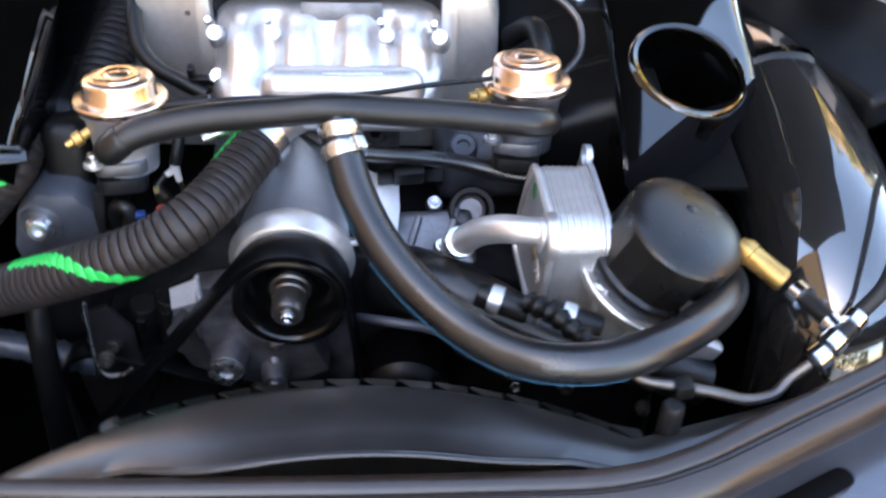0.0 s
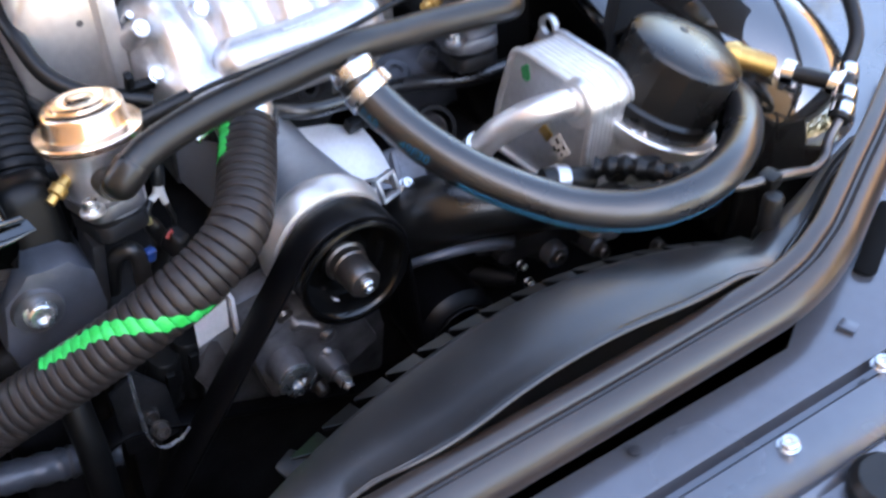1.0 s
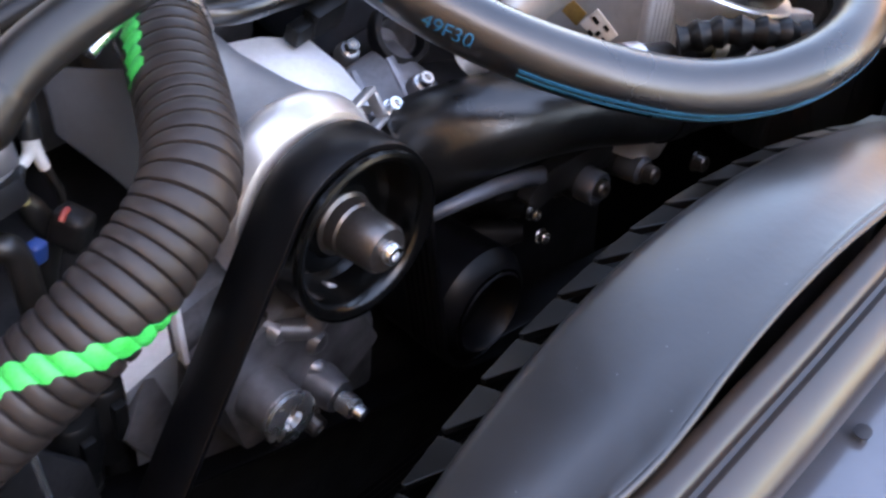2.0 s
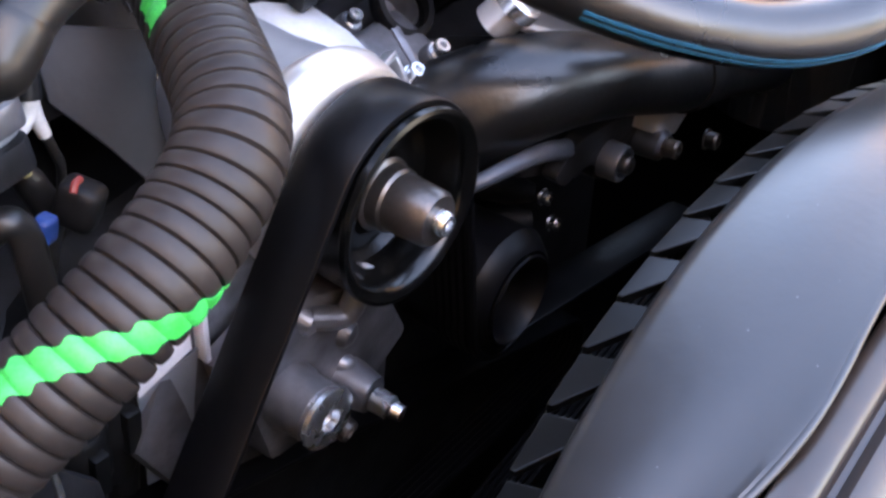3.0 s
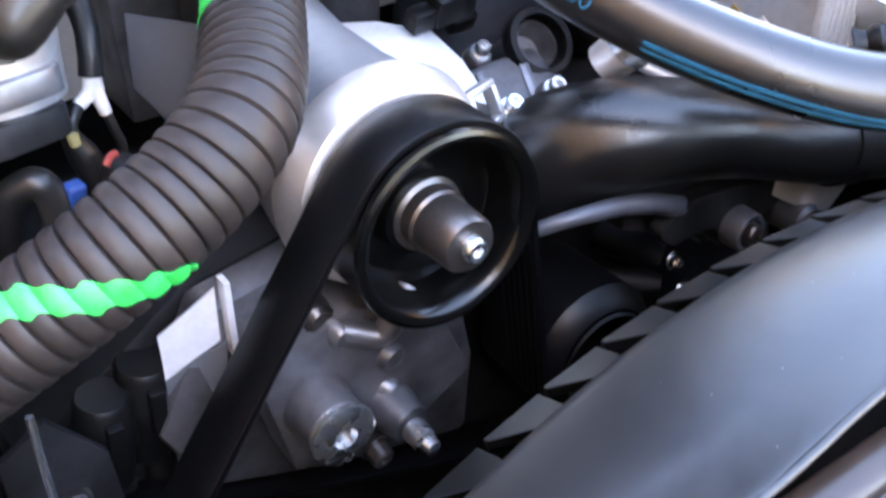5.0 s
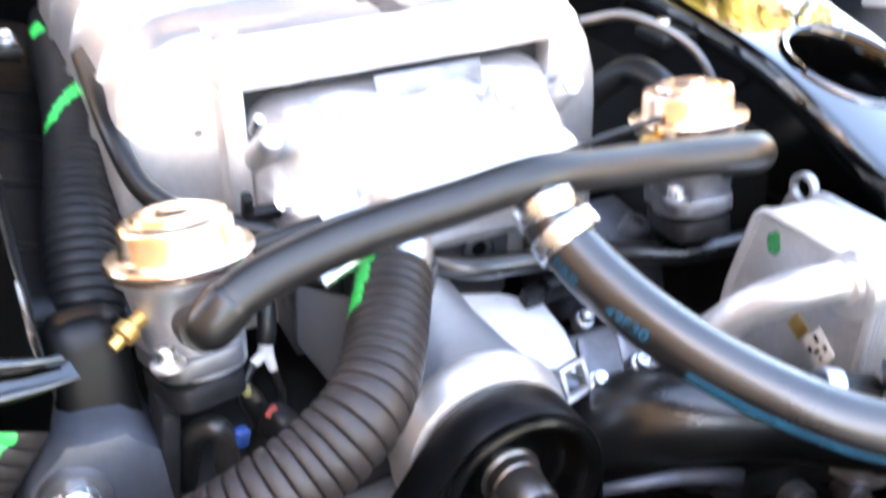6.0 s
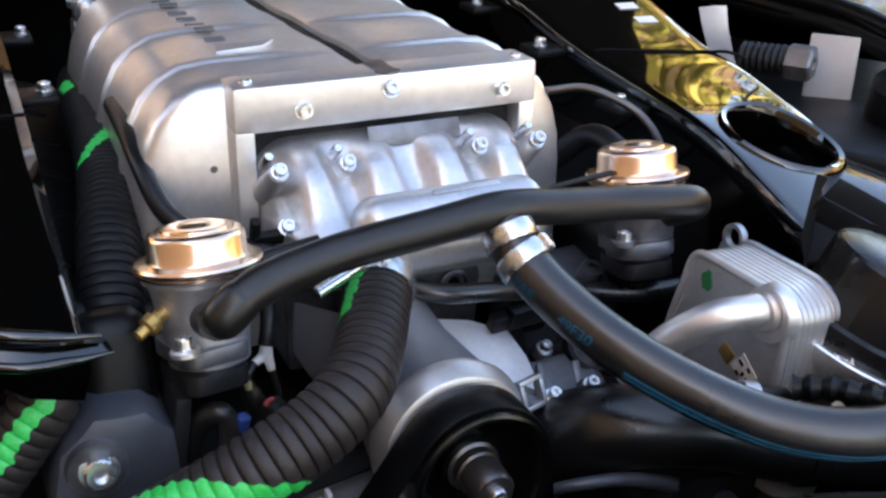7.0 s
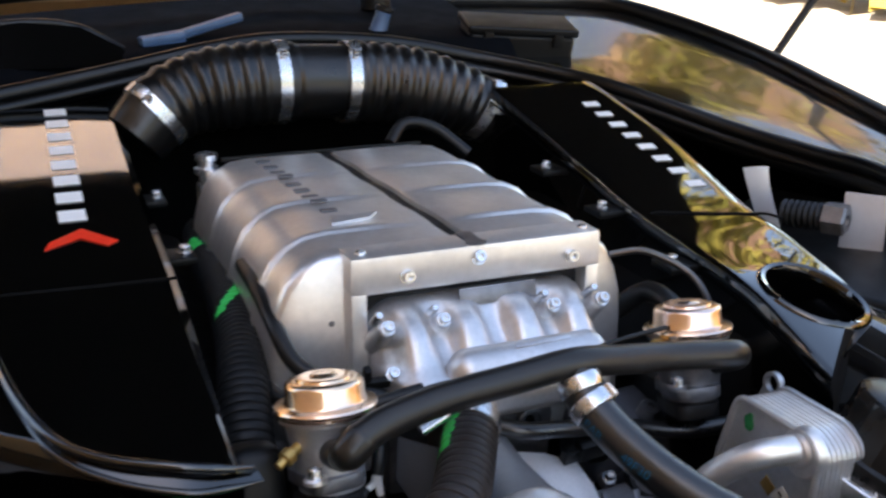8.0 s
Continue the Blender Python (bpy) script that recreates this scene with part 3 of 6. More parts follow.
def inlet_casting():
    """A swept section, taller over each runner, closed by rounded ends."""
    bm = bmesh.new()
    x0, x1 = SX - 0.079, SX + 0.082
    humps = (-0.1035, -0.0650, -0.0260, 0.0115)
    rings, n = [], 66
    for i in range(n + 1):
        x = x0 + (x1 - x0) * i / n
        end = min(x - x0, x1 - x)
        k = math.sqrt(max(0.0, 1 - (1 - min(1.0, end / 0.022)) ** 2))
        h = sum(math.exp(-((x - c) / 0.0118) ** 4) for c in humps)
        c = 0.886
        ring = []
        for y, z in ((0.652, 0.845), (0.640, 0.853), (0.618, 0.857), (0.596, 0.858), (0.582, 0.862), (0.5745, 0.870), (0.5720, 0.880), (0.5735, 0.8885), (0.5790, 0.8935), (0.5860, 0.8955 + 0.0015 * h), (0.5920, 0.8960 + 0.0060 * h), (0.5980, 0.8980 + 0.0115 * h), (0.6060, 0.9030 + 0.0160 * h), (0.6160, 0.9105 + 0.0130 * h), (0.6260, 0.9195 + 0.0062 * h), (0.6330, 0.9260 + 0.0012 * h), (0.6390, 0.9285), (0.652, 0.9285)):
            ring.append(bm.verts.new((x, 0.652 + (y - 0.652) * (0.35 + 0.65 * k), c + (z - c) * (0.55 + 0.45 * k))))
        rings.append(ring)
    m = len(rings[0])
    for a, b in zip(rings, rings[1:]):
        for q in range(m):
            bm.faces.new((a[q], a[(q + 1) % m], b[(q + 1) % m], b[q]))
    bm.faces.new(rings[0][::-1])
    bm.faces.new(rings[-1])
    # the plenum: a round-ended tube across the front of the runners
    axis = spline([(-0.0905, 0.5860, 0.8935), (-0.030, 0.5835, 0.8945), (0.0225, 0.5850, 0.8945)], 14)

    def rad(s, w):
        e = min(s, w - s)
        return max(0.0012, 0.0160 * math.sqrt(max(0.0, 1 - (1 - min(1.0, e / 0.0145)) ** 2)))
    sweep(resample(axis, 0.0016), rad, 28, True, bm)
    bmesh.ops.recalc_face_normals(bm, faces=bm.faces)
    return bm


def loft_nose():
    bm = bmesh.new()
    stations = ((0.512, 0.804, 0.0405, 0.0400), (0.530, 0.805, 0.0385, 0.0370), (0.545, 0.807, 0.0360, 0.0345), (0.567, 0.812, 0.0290, 0.0345), (0.590, 0.821, 0.0230, 0.0370), (0.612, 0.830, 0.0220, 0.0400), (0.645, 0.840, 0.0230, 0.0430))
    rings = []
    for y, z, rx, rz in stations:
        ring = []
        for k in range(28):
            a = 2 * math.pi * k / 28
            c, s = math.cos(a), math.sin(a)
            q = 0.9
            ring.append(bm.verts.new((-0.068 + rx * math.copysign(abs(c) ** q, c), y, z + rz * math.copysign(abs(s) ** q, s))))
        rings.append(ring)
    for a, b in zip(rings, rings[1:]):
        for k in range(28):
            bm.faces.new((a[k], a[(k + 1) % 28], b[(k + 1) % 28], b[k]))
    bm.faces.new(rings[0][::-1])
    bm.faces.new(rings[-1])
    bmesh.ops.recalc_face_normals(bm, faces=bm.faces)
    return bm


supercharger()


# ---- bypass valves, crossover pipe ----
def bypass_valve(rim, label, lean, corner, nipple, metal):
    """A vacuum valve: square foot, tapering body and a rolled cap; rim is the centre of the cap's rim."""
    m = pose(*rim, -lean)
    t = thing("bypass_valve", m @ Vector((0, 0, -0.046)), label, "bypass valve", "bypass valves")

    def turned(profile, seg=40, caps=True):
        return lathe(profile, m.translation, m @ Vector((0, 0, 1)), seg, caps=caps)
    body = part("body", turned([(-0.046, 0.0195), (-0.034, 0.0205), (-0.020, 0.0225), (-0.008, 0.0245), (-0.004, 0.0262), (0.0, 0.0275)]), metal, t)
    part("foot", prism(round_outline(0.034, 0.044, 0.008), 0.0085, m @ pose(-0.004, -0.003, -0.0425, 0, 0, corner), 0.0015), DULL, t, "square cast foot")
    part("lower_foot", prism(round_outline(0.032, 0.042, 0.008), 0.010, m @ pose(-0.004, -0.003, -0.056, 0, 0, corner), 0.0015), DARKCAST, t, "dark spacer below the foot")
    cap = part("cap", turned([(0.0, 0.0275), (0.001, 0.0302), (0.0028, 0.0306), (0.0040, 0.0298), (0.0050, 0.0244), (0.0062, 0.0236), (0.0150, 0.0231), (0.0168, 0.0224), (0.0178, 0.0208), (0.0180, 0.0165), (0.0194, 0.0158), (0.0203, 0.0118), (0.0196, 0.0085), (0.0210, 0.0068), (0.0212, 0.001)], 48), GOLD, t, "shiny gold-coloured zinc cap with a rolled rim")
    part("seam_ring", turned([(-0.0052, 0.0258), (-0.0044, 0.0276), (-0.0026, 0.0278), (-0.0018, 0.0268)], caps=False), metal, body)
    part("rim_fold", turned([(-0.0012, 0.0280), (-0.0008, 0.0300), (0.0008, 0.0302)], caps=False), GOLD, cap)
    for sx, sy in ((-1, -1), (1, 1)):
        foot = m @ pose(-0.004, -0.003, -0.034, 0, 0, corner) @ Vector((sx * 0.0160, sy * 0.0195, 0))
        up = (m @ Vector((0, 0, 1))) - m.translation
        lug = part("bolt_lug", lathe([(0, 0.0070), (0.0022, 0.0070), (0.0030, 0.0062)], foot, foot + up, 18), metal, t)
        bolt(lug, foot + up * 0.0028, up, BOLT)
    d = Vector(nipple).normalized()
    a = m @ Vector((0, 0, -0.006)) + d * 0.024
    part("nipple", lathe([(0, 0.0035), (0.006, 0.0035), (0.007, 0.0052), (0.012, 0.0052), (0.013, 0.003), (0.018, 0.0028)], a, a + d, 12), BRASS, body, "brass hose nipple")
    return t


bypass_valve((-0.1765, 0.5600, 0.8990), "gold-capped aluminium bypass valve with a brass nipple", 10, 12, (-0.8, -0.45, -0.35), CAST)
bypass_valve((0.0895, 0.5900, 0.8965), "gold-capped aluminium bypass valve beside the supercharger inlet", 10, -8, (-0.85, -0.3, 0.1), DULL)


def crossover_pipe():
    t = thing("crossover_pipe", (-0.03, 0.52, 0.90), "black plastic crossover pipe joining the two valves", "pipe")
    path = [(-0.1785, 0.5165, 0.8895), (-0.168, 0.518, 0.898), (-0.150, 0.522, 0.904), (-0.116, 0.525, 0.910), (-0.07, 0.525, 0.915), (-0.035, 0.525, 0.9185), (0.0, 0.530, 0.913), (0.035, 0.536, 0.907), (0.070, 0.538, 0.902), (0.092, 0.541, 0.898), (0.101, 0.553, 0.890), (0.098, 0.572, 0.880)]
    part("main_tube", tube(path, 0.0094, 20, 8), PIPE, t)
    part("elbow_cap", lathe([(-0.013, 0.0092), (-0.0115, 0.0098), (-0.010, 0.0101), (-0.001, 0.0102), (0.0035, 0.0096), (0.0068, 0.0078), (0.0092, 0.0048), (0.0101, 0.0012)], (-0.1755, 0.5168, 0.8920), (-0.1885, 0.5150, 0.8812), 28), PIPE, t, "round moulded end cap")
    part("stub", tube([(-0.1785, 0.519, 0.889), (-0.179, 0.532, 0.884), (-0.178, 0.550, 0.878)], 0.0088, 18, 6), PIPE, t)
    part("branch", tube([(-0.035, 0.526, 0.918), (-0.033, 0.520, 0.908), (-0.031, 0.512, 0.899)], 0.0095, 20, 6), PIPE, t)


crossover_pipe()

# ---- coolant hose ----
HOSE_PATH = [(-0.0335, 0.523, 0.910), (-0.031, 0.513, 0.899), (-0.022, 0.485, 0.884), (-0.0065, 0.455, 0.870), (0.016, 0.428, 0.857), (0.042, 0.406, 0.847), (0.066, 0.390, 0.844), (0.090, 0.380, 0.845), (0.118, 0.378, 0.847), (0.146, 0.386, 0.848), (0.173, 0.404, 0.845), (0.1945, 0.426, 0.840), (0.210, 0.452, 0.834), (0.212, 0.478, 0.824), (0.202, 0.50, 0.80), (0.19, 0.515, 0.77)]
HOSE_R = 0.0122


def on_hose(pts, fr, dist, s, angle, lift):
    """A place on the hose's surface at distance s, turned by angle from straight down-front."""
    i = min(range(len(dist)), key=lambda k: abs(dist[k] - s))
    tv, nv, bv = fr[i]
    down = Vector((0, -0.55, -0.83))
    d = (down - tv * down.dot(tv)).normalized()
    e = tv.cross(d)
    return pts[i] + tv * (s - dist[i]) + (d * math.cos(angle) + e * math.sin(angle)) * (HOSE_R + lift)


def coolant_hose():
    t = thing("coolant_hose", (0.06, 0.40, 0.83), "thick black rubber coolant hose with blue printing, curving forward", "hose")
    pts = spline(HOSE_PATH, 14)
    wall = part("tube", sweep(pts, HOSE_R, 28), HOSE, t)
    fr = frames_along(pts)
    dist = [0.0]
    for a, b in zip(pts, pts[1:]):
        dist.append(dist[-1] + (b - a).length)
    side = 0.95
    for da in (0.0, 0.24):
        rows = []
        for u in (0, 0.06, 0.12):
            rows.append([on_hose(pts, fr, dist, 0.092 + 0.0025 * k, -side + 0.45 * min(1, k / 66) + da + u, 0.0001) for k in range(66)])
        part("printed_stripe", sheet(rows, 0.0002), CYAN, wall, "thin blue printed line")
    for text, s0 in (("PAR", 0.027), ("49F30", 0.055)):
        cu = bpy.data.curves.new("print", "FONT")
        cu.body, cu.size = text, 0.0078
        ob = bpy.data.objects.new("print", cu)
        scene.collection.objects.link(ob)
        bpy.context.view_layer.update()
        me = bpy.data.meshes.new_from_object(ob.evaluated_get(bpy.context.evaluated_depsgraph_get()))
        bpy.data.objects.remove(ob)
        bm = bmesh.new()
        bm.from_mesh(me)
        bmesh.ops.subdivide_edges(bm, edges=[e for e in bm.edges if e.calc_length() > 0.0015], cuts=2)
        for v in bm.verts:
            v.co = on_hose(pts, fr, dist, s0 + v.co.x, -side - 0.12 - v.co.y / HOSE_R, 0.00025)
        part("printed_text", bm, CYAN, wall, "blue printed marking", smooth=False)


coolant_hose()


def crimp_band(at, axis, r, lug, label):
    """A plain crimped band round a hose, with or without its pleated lug."""
    a, d = Vector(at), Vector(axis).normalized()
    t = thing("hose_clamp", at, label, "hose clamp", "hose clamps")
    band = part("band", lathe([(-0.0046, r), (-0.0046, r + 0.0010), (-0.0040, r + 0.0014), (0.0040, r + 0.0014), (0.0046, r + 0.0010), (0.0046, r)], a, a + d, 36, caps=False), STEEL, t)
    if lug:
        sv = Vector((1, -0.45, 0.75))
        sv = (sv - d * sv.dot(d)).normalized()
        e = d.cross(sv)
        for k in range(3):
            m = Matrix((e, d, sv)).transposed().to_4x4()
            m.translation = a + sv * (r + 0.0022 - 0.0004 * abs(k - 1)) + e * (k - 1) * 0.0032
            part("pleat", block((0.0028, 0.0085, 0.0038), m, 0.0009), STEEL, band)


crimp_band((-0.0325, 0.5195, 0.9060), (0.002, -0.009, -0.010), 0.0124, False, "plain bright steel band on the black hose's neck")
crimp_band((-0.0300, 0.5090, 0.8968), (0.004, -0.010, -0.0075), 0.0127, True, "bright steel crimp clamp with a pleated lug on the hose")


# ---- corrugated hoses ----
def corrugated_hose(path, r, label, stripes, pitch=0.0062, skin=CORR):
    t = thing("corrugated_hose", path[len(path) // 2], label, "corrugated hose", "corrugated hoses")
    pts = resample(spline(path, 16), pitch / 10)

    def rad(s, w):
        u = (s / pitch) % 1.0
        return r - 0.0028 * (1 - abs(math.sin(math.pi * u)) ** 0.16)
    wall = part("sleeve", sweep(pts, rad, 28), skin, t)
    fr = frames_along(pts)
    for knots in stripes:
        rows = []
        i0, i1 = int(knots[0][0] / (pitch / 10)) + 1, min(len(pts) - 1, int(knots[-1][0] / (pitch / 10)))
        for j in range(7):
            row = []
            for i in range(i0, i1):
                s = i * pitch / 10
                a, b = next(((p, q) for p, q in zip(knots, knots[1:]) if p[0] <= s <= q[0]), (knots[-2], knots[-1]))
                k = (s - a[0]) / (b[0] - a[0])
                face = Vector(a[1]).lerp(Vector(b[1]), k)
                tv = fr[i][0]
                wob = 0.05 * math.sin(i * 2 * math.pi / 10) + 0.035 * math.sin(i * 0.31 + j)
                turn = (j / 6 - 0.5) * 0.56 + wob * (1 if j in (0, 6) else 0.3)
                d = (face - tv * face.dot(tv)).normalized()
                e = tv.cross(d)
                row.append(pts[i] + (d * math.cos(turn) + e * math.sin(turn)) * (max(rad(s, 1), r - 0.0009) + 0.00035))
            rows.append(row)
        part("painted_stripe", sheet(rows, 0.0002), GREEN, wall, "bright green painted stripe")
    return t


corrugated_hose([(-0.086, 0.558, 0.8725), (-0.097, 0.536, 0.868), (-0.1095, 0.5127, 0.8632), (-0.1205, 0.495, 0.860), (-0.1325, 0.484, 0.8555), (-0.150, 0.4785, 0.847), (-0.1745, 0.4760, 0.8372), (-0.205, 0.480, 0.822), (-0.24, 0.490, 0.802), (-0.284, 0.505, 0.776), (-0.33, 0.525, 0.74)], 0.0172,
                "grey-black corrugated hose with a green stripe before the engine", [[(0.002, (-0.75, -0.35, 0.55)), (0.02, (-0.82, -0.28, 0.45)), (0.040, (-0.9, -0.2, 0.35))], [(0.122, (0.45, -0.75, -0.65)), (0.131, (0.2, -0.92, -0.30)), (0.140, (-0.02, -0.98, 0.08)), (0.149, (-0.2, -0.85, 0.40)), (0.160, (-0.43, -0.52, 0.73)), (0.174, (-0.42, -0.15, 0.86)), (0.19, (-0.45, 0.05, 0.85)), (0.214, (-0.45, 0.20, 0.86))]])
corrugated_hose([(-0.170, 1.02, 0.875), (-0.178, 0.968, 0.885), (-0.185, 0.888, 0.888), (-0.190, 0.78, 0.892), (-0.198, 0.70, 0.888), (-0.208, 0.645, 0.874), (-0.216, 0.60, 0.845), (-0.225, 0.57, 0.80), (-0.235, 0.56, 0.74)], 0.0175,
                "corrugated hose with green marks beside the supercharger, coloured dark for shade", [[(0.10, (-0.7, -0.3, 0.6)), (0.135, (-0.5, -0.3, 0.8))], [(0.245, (0.6, -0.3, 0.7)), (0.272, (0.0, -0.4, 0.8)), (0.30, (-0.7, -0.5, 0.5))]], skin=CORRSHADE)
corrugated_hose([(-0.262, 0.62, 0.855), (-0.250, 0.575, 0.864), (-0.250, 0.547, 0.857), (-0.270, 0.541, 0.833), (-0.297, 0.540, 0.80), (-0.325, 0.548, 0.75)], 0.015,
                "dark corrugated hose with a green stripe below the bracket", [[(0.060, (0.3, -0.5, 0.8)), (0.17, (0.3, -0.5, 0.8))]])


def hose_neck():
    t = thing("hose_neck", (-0.083, 0.558, 0.868), "silver metal neck with a spring clamp on the corrugated hose", "hose neck")
    part("neck", tube([(-0.090, 0.550, 0.871), (-0.078, 0.572, 0.874), (-0.066, 0.595, 0.868), (-0.062, 0.62, 0.855)], 0.0138, 20, 8), CAST, t)
    ax = Vector((-0.45, -0.87, -0.18)).normalized()
    c = Vector((-0.0875, 0.555, 0.872))
    collar = part("collar", lathe([(-0.006, 0.0176), (-0.006, 0.0187), (0.006, 0.0187), (0.006, 0.0176)], c, c + ax, 28, caps=False), STEEL, t)
    for k, (dx, dz) in enumerate(((-0.011, 0.017), (0.003, 0.0205))):
        part("clamp_lug", block((0.009, 0.011, 0.009), Matrix.Translation(c + Vector((dx, 0.0, dz))) @ pose(0, 0, 0, 0, -20 + 30 * k, -25), 0.0025), STEEL, collar)
    part("clamp_screw", lathe([(-0.012, 0.0026), (0.012, 0.0026), (0.0125, 0.0034), (0.030, 0.0034), (0.0305, 0.0026)], c + Vector((-0.008, -0.003, 0.018)), c + Vector((-0.038, -0.010, 0.008)), 12), STEEL, collar)


hose_neck()


# ---- pulley and belts ----
PC = Vector((-0.067, 0, 0.8035))


def drive_pulley():
    t = thing("drive_pulley", (PC.x, 0.48, PC.z), "glossy black dished supercharger pulley with a grey steel spindle", "pulley")
    a, b = (PC.x, 0.4705, PC.z), (PC.x, 1, PC.z)
    part("rim", lathe([(0.030, 0.028), (0.030, 0.0355), (0.003, 0.0355), (0.001, 0.0368), (-0.0010, 0.0365), (-0.0016, 0.0350), (-0.0008, 0.0325), (0.002, 0.0305), (0.005, 0.0295), (0.022, 0.0280)], a, b, 64, caps=False), PULLEY, t)
    part("web", lathe([(0.017, 0.0286), (0.021, 0.026), (0.022, 0.016), (0.018, 0.0140), (0.018, 0.006)], a, b, 48, caps=False), PULLEY, t)
    spindle = part("spindle", lathe([(0.022, 0.0140), (0.013, 0.0138), (0.012, 0.0122), (0.007, 0.0120), (0.006, 0.0110), (-0.009, 0.0104), (-0.0110, 0.0092), (-0.0112, 0.0048)], a, b, 36), GREYSTEEL, t, "grey steel spindle")
    part("collar", lathe([(0.020, 0.0165), (0.014, 0.0165), (0.0135, 0.0145)], a, b, 36), PULLEY, t, "dark collar round the spindle")
    part("centre_bolt", lathe([(-0.0111, 0.0046), (-0.0142, 0.0046), (-0.0155, 0.0038), (-0.0155, 0.0020), (-0.0140, 0.0018)], a, b, 20), STEEL, spindle, "bright centre bolt")


drive_pulley()


def belt(loop, y0, y1, ribs, label, thick=0.0035):
    """A closed ribbed belt: loop of (x, z) of its inner side, run clockwise seen from the front."""
    t = thing("drive_belt", (loop[0][0], (y0 + y1) / 2, loop[0][1]), label, "belt", "drive belts")
    n = len(loop)

    def strip(name, prof, owner, label=""):
        bm = bmesh.new()
        rings = []
        for i, (x, z) in enumerate(loop):
            q, r = loop[i - 1], loop[(i + 1) % n]
            tv = Vector((r[0] - q[0], 0, r[1] - q[1])).normalized()
            out = Vector((-tv.z, 0, tv.x))
            rings.append([bm.verts.new(Vector((x, y0 + (y1 - y0) * u, z)) + out * v) for u, v in prof])
        k = len(prof)
        for i in range(n):
            a, b = rings[i], rings[(i + 1) % n]
            for j in range(k):
                bm.faces.new((a[j], a[(j + 1) % k], b[(j + 1) % k], b[j]))
        bmesh.ops.recalc_face_normals(bm, faces=bm.faces)
        return part(name, bm, BELT, owner, label)
    backing = strip("backing", [(0.0, 0.0013), (0.0, thick - 0.0004), (0.03, thick)] + [(0.97, thick), (1.0, thick - 0.0004), (1.0, 0.0013)], t)
    for k in range(ribs):
        c, w = (k + 0.5) / ribs, 0.5 / ribs
        strip("rib", [(c - w * 0.95, 0.0012), (c + w * 0.95, 0.0012), (c + w * 0.5, 0.0), (c - w * 0.5, 0.0)], backing)
    return t


def arc(c, r, a0, a1, n=14):
    return [(c[0] + r * math.cos(radians(a0 + (a1 - a0) * k / n)), c[1] + r * math.sin(radians(a0 + (a1 - a0) * k / n))) for k in range(n + 1)]


IDLER = (0.008, 0.708)
belt(arc((PC.x, PC.z), 0.0352, 142, 3, 24) + arc(IDLER, 0.0315, 178, 290, 16) + arc((0.20, 0.60), 0.03, 80, -80) + arc((-0.205, 0.575), 0.06, -80, -218, 18), 0.4735, 0.4965, 6,
     "black ribbed belt running over the supercharger pulley")
belt(arc((-0.215, 0.690), 0.025, 200, 66) + arc((0.12, 0.565), 0.02, 66, -60) + arc((-0.20, 0.60), 0.03, -90, -170), 0.506, 0.528, 6,
     "black ribbed accessory belt running below the tensioner")


def idler():
    t = thing("idler_pulley", (IDLER[0], 0.50, IDLER[1]), "matt black idler pulley with a hollow face", "pulley")
    a, b = (IDLER[0], 0.478, IDLER[1]), (IDLER[0], 1, IDLER[1])
    rim = part("rim", lathe([(0.040, 0.030), (0.002, 0.0310), (0.0, 0.0295), (-0.004, 0.0265), (-0.006, 0.0235), (-0.004, 0.0215), (0.010, 0.0200), (0.011, 0.008)], a, b, 48), BELT, t)
    part("guard_ring", lathe([(-0.0065, 0.0222), (-0.0075, 0.0212), (-0.0055, 0.0200), (0.004, 0.0195)], a, b, 48, caps=False), BELT, rim)


idler()


